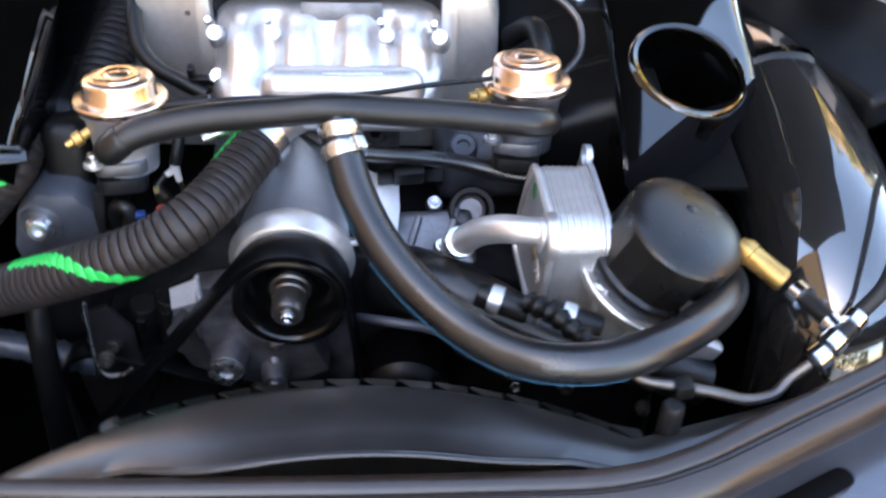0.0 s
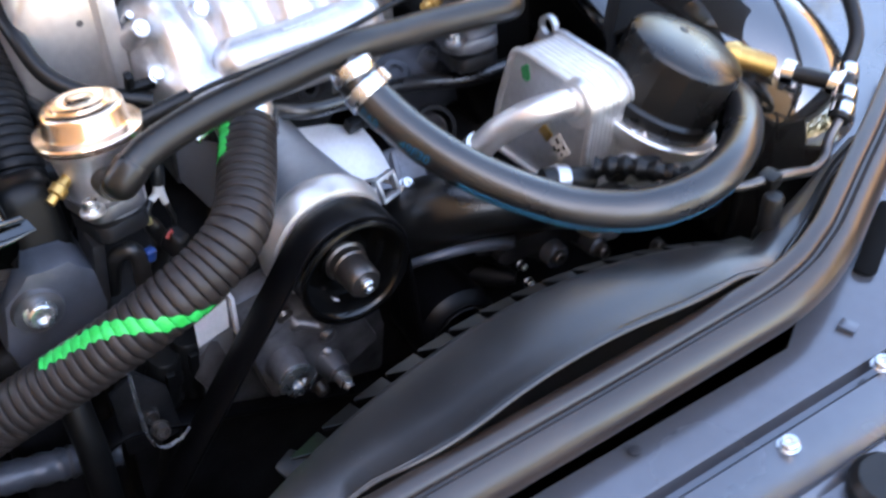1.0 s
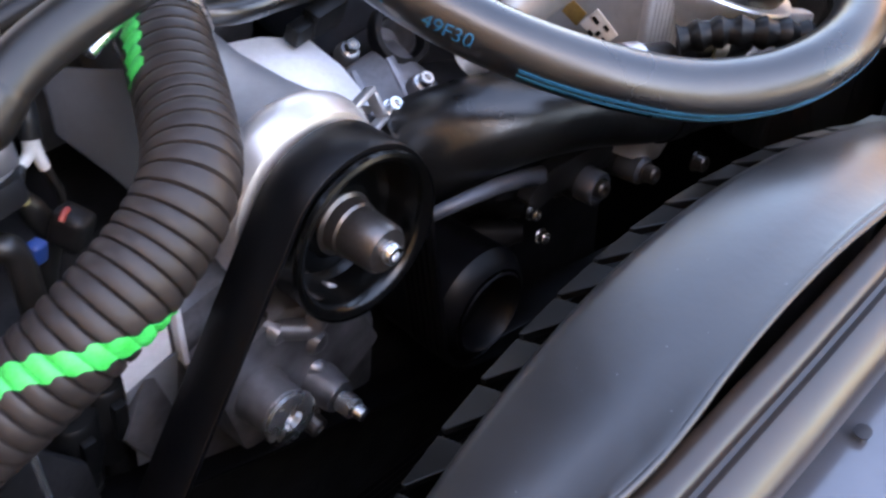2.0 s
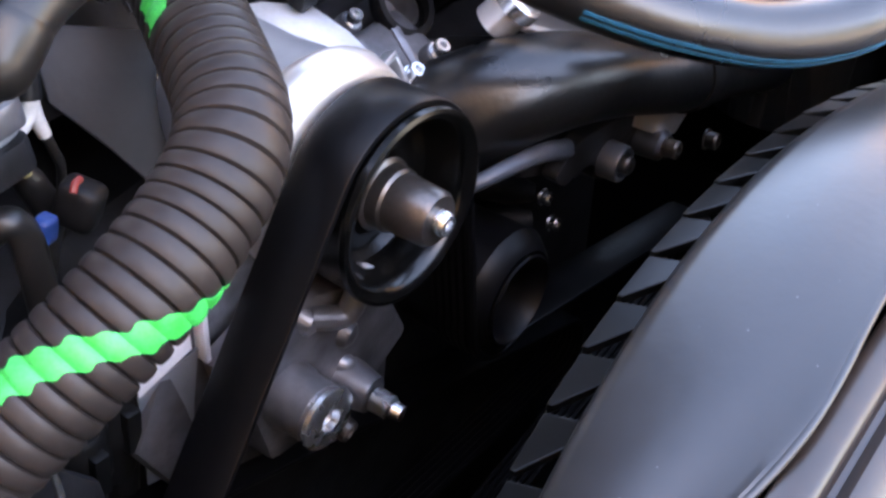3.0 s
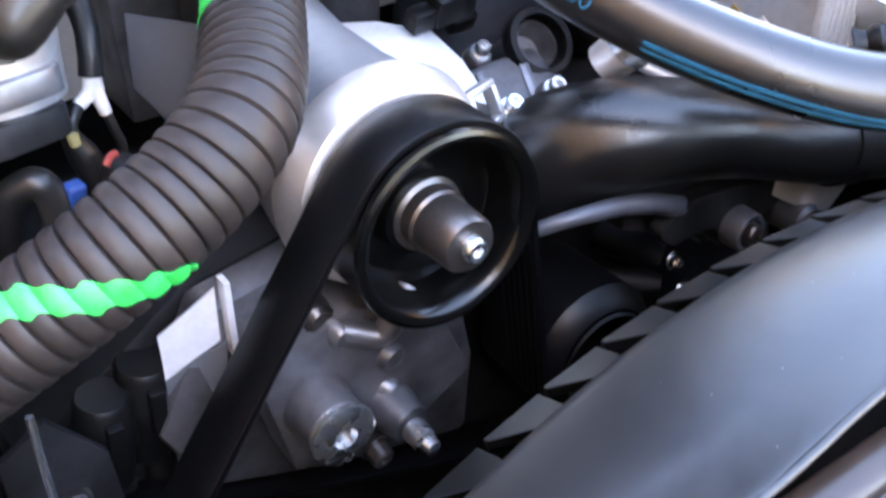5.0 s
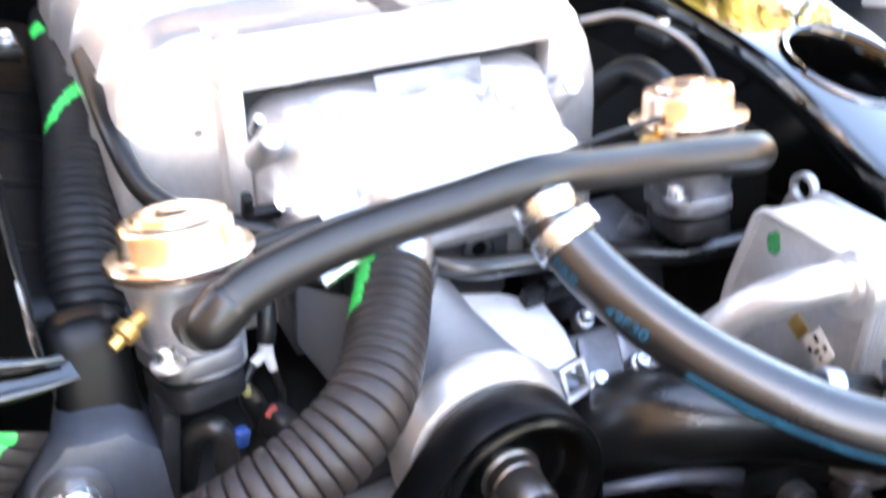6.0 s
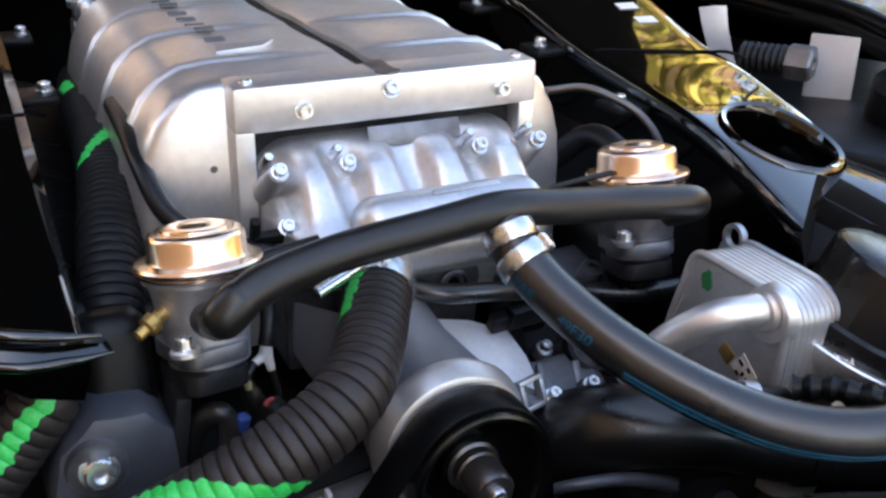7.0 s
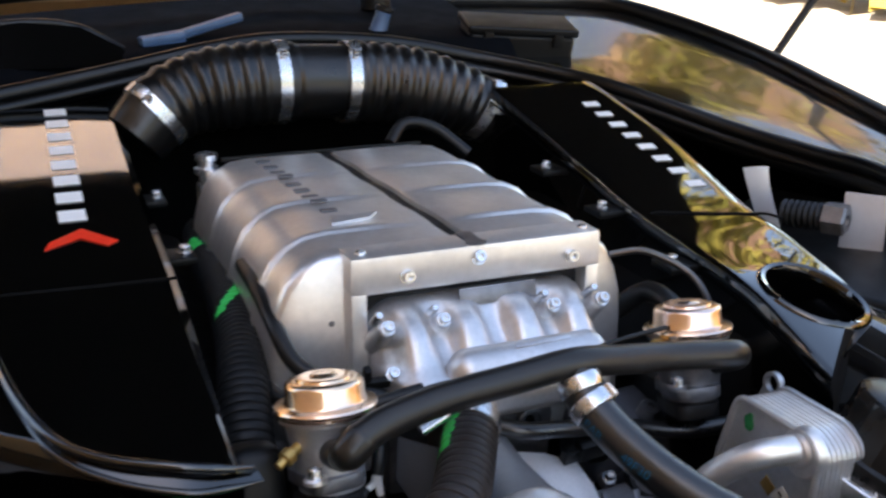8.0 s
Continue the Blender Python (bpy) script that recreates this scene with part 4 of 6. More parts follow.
def tensioner():
    t = thing("belt_tensioner", (-0.10, 0.50, 0.735), "dull aluminium belt tensioner with zinc bolts", "belt tensioner")
    part("arm", prism([(-0.03, 0.02), (0.01, 0.034), (0.045, 0.018), (0.06, -0.02), (0.03, -0.036), (-0.02, -0.03)], 0.022, pose(-0.105, 0.513, 0.738, 90, 0, 0), 0.004), DULL, t)
    y = 0.472
    pivot = part("pivot", lathe([(0.045, 0.0135), (0.016, 0.0130), (0.014, 0.0120), (0.003, 0.0118), (0.002, 0.0105)], (-0.114, y, 0.737), (-0.114, 1, 0.737), 32), DULL, t, "dark stepped pivot")
    part("pivot_bolt", lathe([(0.003, 0.0115), (0.0005, 0.0128), (-0.0012, 0.0124), (-0.002, 0.0112), (-0.002, 0.0046), (0.001, 0.0040)], (-0.114, y, 0.737), (-0.114, 1, 0.737), 28), STEEL, pivot, "zinc bolt with an inner star drive")
    boss = part("stud_boss", lathe([(0.04, 0.0105), (0.022, 0.0098), (0.012, 0.0078)], (-0.082, 0.466, 0.718), (-0.086, 0.516, 0.722), 24), DULL, t)
    part("stud", lathe([(0.012, 0.0052), (0.004, 0.0050), (0.003, 0.0038), (-0.001, 0.0032)], (-0.082, 0.465, 0.717), (-0.086, 0.516, 0.721), 12), STEEL, boss)
    for p, r in (((-0.0810, 0.490, 0.742), 0.0065), ((-0.0830, 0.489, 0.727), 0.0050), ((-0.1000, 0.490, 0.762), 0.0060)):
        q = Vector(p) + Vector((0.2, -0.7, -0.2))
        part("cast_nub", lathe([(-0.02, r * 1.15), (-0.003, r), (0.0005, r * 0.8), (0.002, r * 0.4), (0.0022, 0.0003)], p, q, 18), DULL, t)
    bolt(t, (-0.0950, 0.486, 0.7080), (0.1, -0.9, -0.3), GREYBOLT)
    part("spring_lug", tube([(-0.10, 0.492, 0.764), (-0.088, 0.486, 0.760), (-0.082, 0.484, 0.769), (-0.075, 0.487, 0.774)], 0.0048, 12, 6), DULL, t)
    part("lug_bolt", lathe([(0, 0.006), (0.010, 0.006), (0.012, 0.004)], (-0.106, 0.506, 0.768), (-0.106, 0.40, 0.772), 14), GREYSTEEL, t)


tensioner()


def engine_block():
    t = thing("engine_block", (0, 0.80, 0.40), "grimy aluminium engine block and timing covers, darkened for bay shade", "engine")
    # block and covers get the darkened colour in place of bay shadow
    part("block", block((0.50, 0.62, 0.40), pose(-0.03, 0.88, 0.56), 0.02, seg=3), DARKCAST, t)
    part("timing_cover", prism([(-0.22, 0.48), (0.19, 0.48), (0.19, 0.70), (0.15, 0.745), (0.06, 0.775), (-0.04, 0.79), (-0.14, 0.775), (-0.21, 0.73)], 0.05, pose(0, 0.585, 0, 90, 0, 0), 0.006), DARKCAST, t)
    part("front_casting", prism([(-0.15, 0.695), (-0.10, 0.675), (-0.032, 0.657), (-0.027, 0.70), (-0.036, 0.755), (-0.075, 0.785), (-0.14, 0.775), (-0.165, 0.73)], 0.02, pose(0, 0.535, 0, 90, 0, 0), 0.005), DULL, t, "cast aluminium cover")
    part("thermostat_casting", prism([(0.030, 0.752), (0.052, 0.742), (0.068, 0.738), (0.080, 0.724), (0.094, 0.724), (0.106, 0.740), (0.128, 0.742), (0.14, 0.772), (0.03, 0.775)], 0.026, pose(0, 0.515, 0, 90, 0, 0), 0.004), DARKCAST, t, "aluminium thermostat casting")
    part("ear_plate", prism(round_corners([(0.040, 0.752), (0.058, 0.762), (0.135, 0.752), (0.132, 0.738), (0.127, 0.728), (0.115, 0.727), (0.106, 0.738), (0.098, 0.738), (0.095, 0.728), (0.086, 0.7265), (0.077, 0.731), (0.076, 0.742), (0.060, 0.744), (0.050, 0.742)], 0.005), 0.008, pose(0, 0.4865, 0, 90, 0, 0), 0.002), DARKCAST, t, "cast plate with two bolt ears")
    part("bypass_pipe", tube([(-0.030, 0.500, 0.764), (-0.012, 0.486, 0.7745), (0.004, 0.480, 0.7770), (0.020, 0.479, 0.7745), (0.036, 0.480, 0.7685), (0.054, 0.483, 0.7585), (0.074, 0.487, 0.7480)], lambda s, w: 0.0027 + 0.0026 * s / w, 16, 6), BRACKETGREY, t, "smooth cast pipe")
    part("ear_boss", lathe([(0, 0.0095), (0.009, 0.0092), (0.0105, 0.0085), (0.0105, 0.0066), (0.007, 0.006)], (0.086, 0.479, 0.739), (0.086, 0.39, 0.741), 24), BRACKETGREY, t)
    part("stud_boss", lathe([(0, 0.009), (0.022, 0.008), (0.024, 0.006)], (0.119, 0.488, 0.733), (0.120, 0.40, 0.736), 18), BRACKETGREY, t)
    for p in ((0.086, 0.472, 0.7395), (0.119, 0.464, 0.734), (0.176, 0.467, 0.708)):
        bolt(t, p, (0, -1, 0.1), GREYBOLT)
    for p in ((0.0855, 0.511, 0.7015), (0.0905, 0.508, 0.6835)):
        bolt(t, p, (0, -1, 0.1), SMALLBOLT)
    part("manifold_casting", block((0.105, 0.050, 0.050), pose(0.082, 0.640, 0.800, 10, 0, 6), 0.012, seg=3), BRACKETGREY, t, "grimy grey casting behind the hose")
    for x, y, z, r in ((0.050, 0.618, 0.822, 0.011), (0.080, 0.618, 0.824, 0.008), (0.108, 0.624, 0.822, 0.012)):
        part("cast_boss", lathe([(-0.02, r * 1.15), (0.004, r), (0.006, r * 0.8), (0.006, r * 0.45), (0.003, r * 0.4)], (x, y, z), (x + 0.05, y - 0.4, z + 0.8), 20), BRACKETGREY, t)
    for p, q in (((0.050, 0.555, 0.718), (0.085, 0.513, 0.702)), ((0.048, 0.555, 0.684), (0.090, 0.511, 0.684))):
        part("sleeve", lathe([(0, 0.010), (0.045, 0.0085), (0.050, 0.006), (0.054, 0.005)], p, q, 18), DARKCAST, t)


engine_block()


def intake_elbow():
    t = thing("coolant_pipe", (0.05, 0.485, 0.79), "fat black rubber coolant elbow below the hose", "pipe")
    part("elbow", tube([(0.000, 0.556, 0.735), (0.001, 0.540, 0.755), (0.006, 0.522, 0.776), (0.018, 0.504, 0.791), (0.036, 0.491, 0.796), (0.060, 0.481, 0.793), (0.092, 0.471, 0.783), (0.120, 0.464, 0.774), (0.16, 0.460, 0.764), (0.21, 0.458, 0.745)], lambda s, w: 0.0252 - 0.0078 * min(1, max(0, s - 0.07) / 0.085), 32, 10), ELBOW, t)
    part("band", lathe([(-0.006, 0.0172), (-0.006, 0.0184), (0.006, 0.0184), (0.006, 0.0172)], (0.126, 0.4632, 0.7724), (0.16, 0.460, 0.764), 32, caps=False), RUBBER, t)


intake_elbow()


# ---- oil cooler and filter ----
def oil_cooler():
    t = thing("oil_cooler", (0.11, 0.50, 0.81), "silver plate oil cooler with a green dot and a bent tube", "oil cooler")
    face = round_corners([(0.534, 0.8745), (0.474, 0.872), (0.460, 0.862), (0.462, 0.790), (0.548, 0.790), (0.546, 0.825)], 0.010)
    m = Matrix(((0, 0, 1, 0), (1, 0, 0, 0), (0, 1, 0, 0), (0, 0, 0, 1)))
    turn = pose(0.092, 0.527, 0.849, 0, 4, 5) @ pose(-0.087, -0.528, -0.850)

    def plate(x, d, grow, bv=0.0012):
        cy, cz = 0.502, 0.832
        pts = [(cy + (y - cy) * (1 + grow), cz + (z - cz) * (1 + grow)) for y, z in face]
        return prism(pts, d, turn @ Matrix.Translation((x, 0, 0)) @ m, bv)
    cover = part("cover_plate", plate(0.0865, 0.0045, -0.015, 0.0014), COOLER, t)
    loop = [(0.502 + (y - 0.502) * 0.985, 0.832 + (z - 0.832) * 0.985) for y, z in face]
    rim = resample([turn @ Vector((0.0862, y, z)) for y, z in loop + loop[:2]], 0.0015)
    part("rim", sweep(rim, 0.0024, 12), CASE, cover, "raised rolled rim")
    part("corner_boss", lathe([(-0.003, 0.0165), (0.0022, 0.0160), (0.0035, 0.0148), (0.0036, 0.010)], turn @ Vector((0.0870, 0.4735, 0.860)), turn @ Vector((-0.9, 0.4735, 0.860)), 32), CASE, cover, "raised round seat")
    for k in range(14):
        part("plate", plate(0.0912 + 0.0021 * k, 0.0017, 0.006 if k % 2 else -0.004, 0.0005), CASE, t)
    part("mounting_flange", plate(0.1206, 0.004, 0.05, 0.0012), CAST, t)

    def across(x, y, z, dx=-1):
        return turn @ Vector((x, y, z)), turn @ Vector((x + dx, y, z))
    part("ear_ring", lathe([(0.0, 0.0056), (0.0, 0.0080), (0.0042, 0.0080), (0.0042, 0.0056), (0.0, 0.0056)], *across(0.1248, 0.541, 0.8735), 24, caps=False), CAST, t, "ear with a hole")
    part("ear_web", prism([(0.553, 0.858), (0.549, 0.8685), (0.534, 0.8675), (0.524, 0.8685), (0.526, 0.852)], 0.0038, turn @ Matrix.Translation((0.1209, 0, 0)) @ m, 0.0008), CAST, t)
    part("ear", lathe([(0.0, 0.0078), (0.0038, 0.0078), (0.0042, 0.0072)], *across(0.1248, 0.4515, 0.838), 24), CAST, t)
    part("ear_web", block((0.0036, 0.016, 0.013), turn @ pose(0.1228, 0.459, 0.838), 0.001), CAST, t)
    a, b = across(0.1206, 0.4515, 0.838)
    bolt(t, a, b - a, BOLT)
    part("tube", tube([(0.102, 0.4745, 0.861), (0.086, 0.4755, 0.8615), (0.069, 0.482, 0.858), (0.055, 0.494, 0.845), (0.046, 0.505, 0.828), (0.040, 0.515, 0.815)], 0.0092, 20, 8), CASE, t, "bent bright aluminium tube")
    for h, r in ((0.0, 0.0115), (0.0045, 0.0105)):
        a, b = across(0.0868 - h, 0.4735, 0.862)
        part("tube_collar", lathe([(0, r), (0.002, r + 0.0004), (0.0035, r - 0.001)], a, b, 24), CASE, t)
    part("tube_end", lathe([(-0.004, 0.0085), (-0.003, 0.0108), (0.003, 0.0108), (0.004, 0.0088)], (0.0445, 0.506, 0.8265), (0.040, 0.515, 0.815), 20), ALU, t)
    for p in ((0.064, 0.446, 0.831), (0.108, 0.435, 0.827)):
        q = Vector(p) + Vector((0.10, -0.03, -0.02))
        part("stub_collar", lathe([(-0.004, 0.0082), (-0.004, 0.0096), (0.004, 0.0096), (0.004, 0.0082)], p, q, 20, caps=False), CAST, t, "bright collar on a black stub")
        part("stub", lathe([(-0.012, 0.0075), (-0.010, 0.0082), (0.020, 0.0082), (0.022, 0.0070)], p, q, 20), RUBBER, t)
    dot = [(0.5215 + 0.0042 * math.cos(k * 0.5236) * (1 + 0.2 * math.sin(k * 2.1)), 0.8595 + 0.0062 * math.sin(k * 0.5236) * (1 + 0.15 * math.cos(k * 1.7))) for k in range(12)]
    part("green_dot", prism(dot, 0.0006, turn @ Matrix.Translation((0.0860, 0, 0)) @ m, 0.0), DOTGREEN, cover, "dabbed green paint dot")
    pale = part("sticker", block((0.0006, 0.015, 0.013), turn @ pose(0.0862, 0.484, 0.822, 38, 0, 0), 0.0002), CONNECTOR, t, "small pale label with dark specks")
    part("sticker", block((0.0005, 0.010, 0.009), turn @ pose(0.0862, 0.498, 0.826, 30, 0, 0), 0.0002), BRASS, t, "small brown label")
    for y, z, w, h in ((0.480, 0.824, 0.003, 0.002), (0.486, 0.826, 0.004, 0.002), (0.484, 0.820, 0.002, 0.003), (0.488, 0.819, 0.003, 0.002), (0.481, 0.818, 0.002, 0.002)):
        part("label_bar", block((0.0005, w, h), turn @ pose(0.0857, y, z, 38, 0, 0), 0.0001), PLASTIC, pale, "dark printed bar")


oil_cooler()


def oil_filter():
    base, top = Vector((0.1645, 0.4740, 0.832)), Vector((0.1845, 0.4635, 0.886))
    d = (top - base).normalized()
    t = thing("oil_filter", base - d * 0.04, "black plastic oil filter cap on an aluminium housing", "oil filter")
    bm = bmesh.new()
    m = axis_matrix(base, top)
    prof = [(-0.004, 0.0415), (0.000, 0.0425), (0.008, 0.0425), (0.010, 0.0405), (0.036, 0.0402), (0.0425, 0.0400), (0.0440, 0.0394), (0.0458, 0.0380), (0.0474, 0.0355), (0.0488, 0.0320), (0.0502, 0.0265), (0.0515, 0.0180), (0.0522, 0.0090), (0.0524, 0.001)]
    rings = []
    for h, r in prof:
        ring = []
        for k in range(84):
            flute = r * (1 - math.cos(math.pi / 14) / math.cos(((2 * math.pi * k / 84 + math.pi / 14) % (2 * math.pi / 14)) - math.pi / 14)) if 0.009 < h < 0.043 else 0
            a = 2 * math.pi * k / 84
            ring.append(bm.verts.new(m @ Vector(((r - flute) * math.cos(a), (r - flute) * math.sin(a), h))))
        rings.append(ring)
    for p, q in zip(rings, rings[1:]):
        for k in range(84):
            bm.faces.new((p[k], p[(k + 1) % 84], q[(k + 1) % 84], q[k]))
    bm.faces.new(rings[0][::-1])
    bm.faces.new(rings[-1])
    cap = part("cap", bm, FILTER, t, "black dome with fluted sides")
    cap.data.set_sharp_from_angle(angle=radians(17))
    nub = m @ Vector((0.008, 0.004, 0.051))
    part("nub", lathe([(0, 0.0035), (0.0015, 0.0033), (0.0022, 0.0022)], nub, nub + d, 14), FILTER, cap)
    part("housing", lathe([(-0.10, 0.026), (-0.05, 0.029), (-0.024, 0.033), (-0.016, 0.041), (-0.011, 0.0465), (-0.004, 0.0480), (-0.0030, 0.0470), (-0.0035, 0.043)], base, top, 48), CASE, t, "bright cast aluminium housing")
    part("side_rib", prism([(0, 0), (0.05, 0.01), (0.045, 0.045), (0.0, 0.05)], 0.02, pose(0.128, 0.485, 0.775, 90, 0, 8), 0.004), CAST, t)
    part("bridge", prism([(0.128, 0.792), (0.150, 0.800), (0.185, 0.806), (0.190, 0.814), (0.150, 0.826), (0.134, 0.836), (0.128, 0.836)], 0.030, pose(0, 0.478, 0, 90, 0, 0), 0.005), CASE, t, "bright cast bridge to the cooler")
    part("collar_rib", prism([(0.140, 0.800), (0.205, 0.790), (0.210, 0.800), (0.160, 0.822)], 0.010, pose(0, 0.442, 0, 90, 0, 0), 0.003), CAST, t)
    for p in ((0.150, 0.446, 0.812), (0.182, 0.440, 0.806)):
        bolt(t, p, (0, -1, 0.5), BOLT)


oil_filter()


def pressure_line():
    t = thing("pressure_line", (0.24, 0.42, 0.84), "brass sender, rubber joints and chrome tees on a thin steel line", "pressure line")
    a, b = Vector((0.219, 0.464, 0.856)), Vector((0.249, 0.437, 0.844))
    part("brass_sender", lathe([(-0.006, 0.006), (0, 0.0085), (0.004, 0.0085), (0.0045, 0.0075), (0.028, 0.0075), (0.030, 0.006)], a, b, 12), BRASS, t, "brass hexagon sender")
    j = [Vector((0.249, 0.437, 0.844)), Vector((0.258, 0.418, 0.845)), Vector((0.263, 0.402, 0.845)), Vector((0.243, 0.388, 0.836))]
    part("joint_hose", tube([j[0], j[1], j[2]], 0.0058, 14, 8), RUBBER, t)
    part("joint_hose", tube([j[2] + Vector((0.012, 0.012, 0.004)), j[2], j[3]], 0.0062, 14, 8), RUBBER, t)
    for p, q in ((j[0], j[1]), (j[2] + Vector((-0.002, 0.007, 0)), j[1]), (j[2] + Vector((-0.006, -0.004, -0.002)), j[3]), (j[3] + Vector((0.005, 0.003, 0.002)), j[3]), (j[2] + Vector((0.008, 0.008, 0.003)), j[2])):
        part("crimp", lathe([(-0.005, 0.0066), (-0.0045, 0.0082), (0.0035, 0.0082), (0.004, 0.0066)], p, q, 16), CHROME, t, "shiny crimp ring")
    line = [(0.243, 0.388, 0.836), (0.232, 0.384, 0.828), (0.222, 0.377, 0.822), (0.205, 0.372, 0.823), (0.185, 0.372, 0.829), (0.166, 0.373, 0.833), (0.145, 0.377, 0.834), (0.128, 0.388, 0.838), (0.112, 0.402, 0.842), (0.098, 0.42, 0.842)]
    part("steel_line", tube(line, 0.0033, 12, 8), GREYSTEEL, t, "thin grey steel line")
    part("connector", tube([(0.120, 0.395, 0.840), (0.108, 0.407, 0.8425), (0.096, 0.423, 0.842), (0.084, 0.436, 0.838)], lambda s, w: 0.0062 + 0.0012 * math.sin(s * 700), 14, 8), PLASTIC, t, "black quick connector")
    part("line_clip", block((0.012, 0.012, 0.010), pose(0.1665, 0.373, 0.832, 0, 0, 10), 0.002), PLASTIC, t)
    part("upper_hose", tube([(0.275, 0.414, 0.849), (0.292, 0.425, 0.866), (0.308, 0.455, 0.882), (0.330, 0.50, 0.885), (0.365, 0.56, 0.875), (0.41, 0.62, 0.85)], 0.005, 14, 8), RUBBER, t)


pressure_line()


# ---- air boxes ----
def box_top(y, knots):
    """Height of a box's lid, with its bends softened."""
    return sum(lid(y + d, knots) for d in (-0.03, -0.02, -0.01, 0, 0.01, 0.02, 0.03)) / 7


def lid(y, knots):
    for (a, za), (b, zb) in zip(knots, knots[1:]):
        if y <= b:
            return za + (zb - za) * (y - a) / (b - a)
    return knots[-1][1]


R_KNOTS = [(0.45, 0.862), (0.52, 0.886), (0.605, 0.916), (0.755, 0.930), (1.05, 0.988), (1.2, 1.01)]


def right_box_point(x, y):
    k = max(0.0, min(1.0, (0.71 - y) / 0.12))
    k = k * k * (3 - 2 * k)
    return Vector((x, y, box_top(y, R_KNOTS) - 1.9 * k * max(0.0, x - 0.16) ** 2))


def bars(parent, pts, mat, w, h, name="letter_bar"):
    """Plain bars in place of lettering: centre, direction across, direction along."""
    me = bpy.data.meshes.new(name)
    b = block((w, h, 0.0006), None, 0.0002)
    b.to_mesh(me)
    b.free()
    me.materials.append(mat)
    for c, u, v in pts:
        n = u.cross(v).normalized()
        v2 = n.cross(u).normalized()
        m = Matrix((u.normalized(), v2, n)).transposed().to_4x4()
        m.translation = c + n * 0.0006
        place(name, me, parent, "white printed bar", m)


def right_airbox():
    t = thing("air_box", (0.22, 0.80, 0.80), "glossy black carbon air box with oval inlet and white print", "air box", "air boxes")
    bm = bmesh.new()
    c, ax, ay = Vector((0.1995, 0.595, 0)), 0.0365, 0.0370
    rot = radians(-13)

    def inside(x, y):
        u, v = x - c.x, y - c.y
        p, q = u * math.cos(rot) - v * -math.sin(rot), u * -math.sin(rot) + v * math.cos(rot)
        return (p / ax) ** 2 + (q / ay) ** 2
    rows = []
    vs = [k / 60 * 0.40 for k in range(60)] + [0.40 + 0.6 * k / 24 for k in range(25)]
    n = 44
    for v in vs:
        row = []
        for k in range(n + 1):
            s = k / n
            yf = lid(s, [(0, 0.512), (0.43, 0.553), (0.79, 0.574), (1.0, 0.605)])
            y = yf + (1.06 - yf) * v
            w = box_top(y, [(0.4, 0.101), (0.67, 0.105), (0.80, 0.128), (0.90, 0.141), (1.05, 0.142), (1.2, 0.142)])
            x = 0.148 + w * s
            soft = lid(y, [(0.4, 0.009), (0.62, 0.009), (0.76, 0.030), (1.2, 0.030)])
            p = right_box_point(x, y)
            e = s * w
            if e < 0.006:
                p.z -= 0.006 - math.sqrt(max(0, 0.006 ** 2 - (0.006 - e) ** 2))
            e = (1 - s) * w
            if e < soft:
                p.z -= 0.87 * soft * (1 - math.sqrt(max(0, 1 - (1 - e / soft) ** 2)))
            row.append(p)
        a, b = row[0], row[-1]
        row = [a + Vector((0.010, 0, -0.13)), a + Vector((0.006, 0, -0.05)), a + Vector((0.004, 0, -0.012)), a + Vector((0, 0, -0.006))] + row + [b + Vector((0.001, 0, -0.012)), b + Vector((-0.004, 0, -0.03)), b + Vector((-0.02, 0, -0.04))]
        rows.append(row)
    g = [[bm.verts.new(p) for p in r] for r in rows]
    for i in range(len(g) - 1):
        for k in range(len(g[0]) - 1):
            q = (g[i][k], g[i][k + 1], g[i + 1][k + 1], g[i + 1][k])
            mid = sum((v.co for v in q), Vector()) / 4
            if inside(mid.x, mid.y) > 1 or mid.z < box_top(mid.y, R_KNOTS) - 0.07:
                bm.faces.new(q)
    bm.faces.new([g[0][k] for k in range(len(g[0]))][::-1])
    bm.faces.new([g[-1][k] for k in range(len(g[0]))])
    for v in [v for v in bm.verts if not v.link_faces]:
        bm.verts.remove(v)
    bmesh.ops.recalc_face_normals(bm, faces=bm.faces)
    shell = part("shell", bm, GLOSS, t)
    # front and underside faces get matt black, painting them as in shade
    shell.data.materials.append(COWL)
    for poly in shell.data.polygons:
        if poly.normal.y < -0.62 or poly.normal.z < -0.2:
            poly.material_index = 1
    ring = []
    for k in range(64):
        a = 2 * math.pi * k / 64
        p, q = ax * math.cos(a), ay * math.sin(a)
        ring.append(right_box_point(c.x + p * math.cos(rot) - q * math.sin(rot), c.y + p * math.sin(rot) + q * math.cos(rot)))
    rim = bmesh.new()
    rr = []
    mid = sum(ring, Vector()) / 64
    for k, p in enumerate(ring):
        tv = (ring[(k + 1) % 64] - ring[k - 1]).normalized()
        o = (p - mid).normalized()
        up = tv.cross(o).normalized() * -1
        up = up if up.z > 0 else -up
        rr.append([rim.verts.new(p + o * u + up * v) for u, v in ((0.0055, -0.002), (0.004, 0.001), (0.002, 0.0025), (-0.001, 0.0015), (-0.003, -0.003), (-0.002, -0.03), (0.0, -0.07), (0.002, -0.07), (0.0, -0.03))])
    for k in range(64):
        a, b = rr[k], rr[(k + 1) % 64]
        for j in range(len(a)):
            rim.faces.new((a[j], a[(j + 1) % len(a)], b[(j + 1) % len(a)], b[j]))
    bmesh.ops.recalc_face_normals(rim, faces=rim.faces)
    part("inlet_rim", rim, GLOSS, t, "rolled glossy lip round the oval inlet")
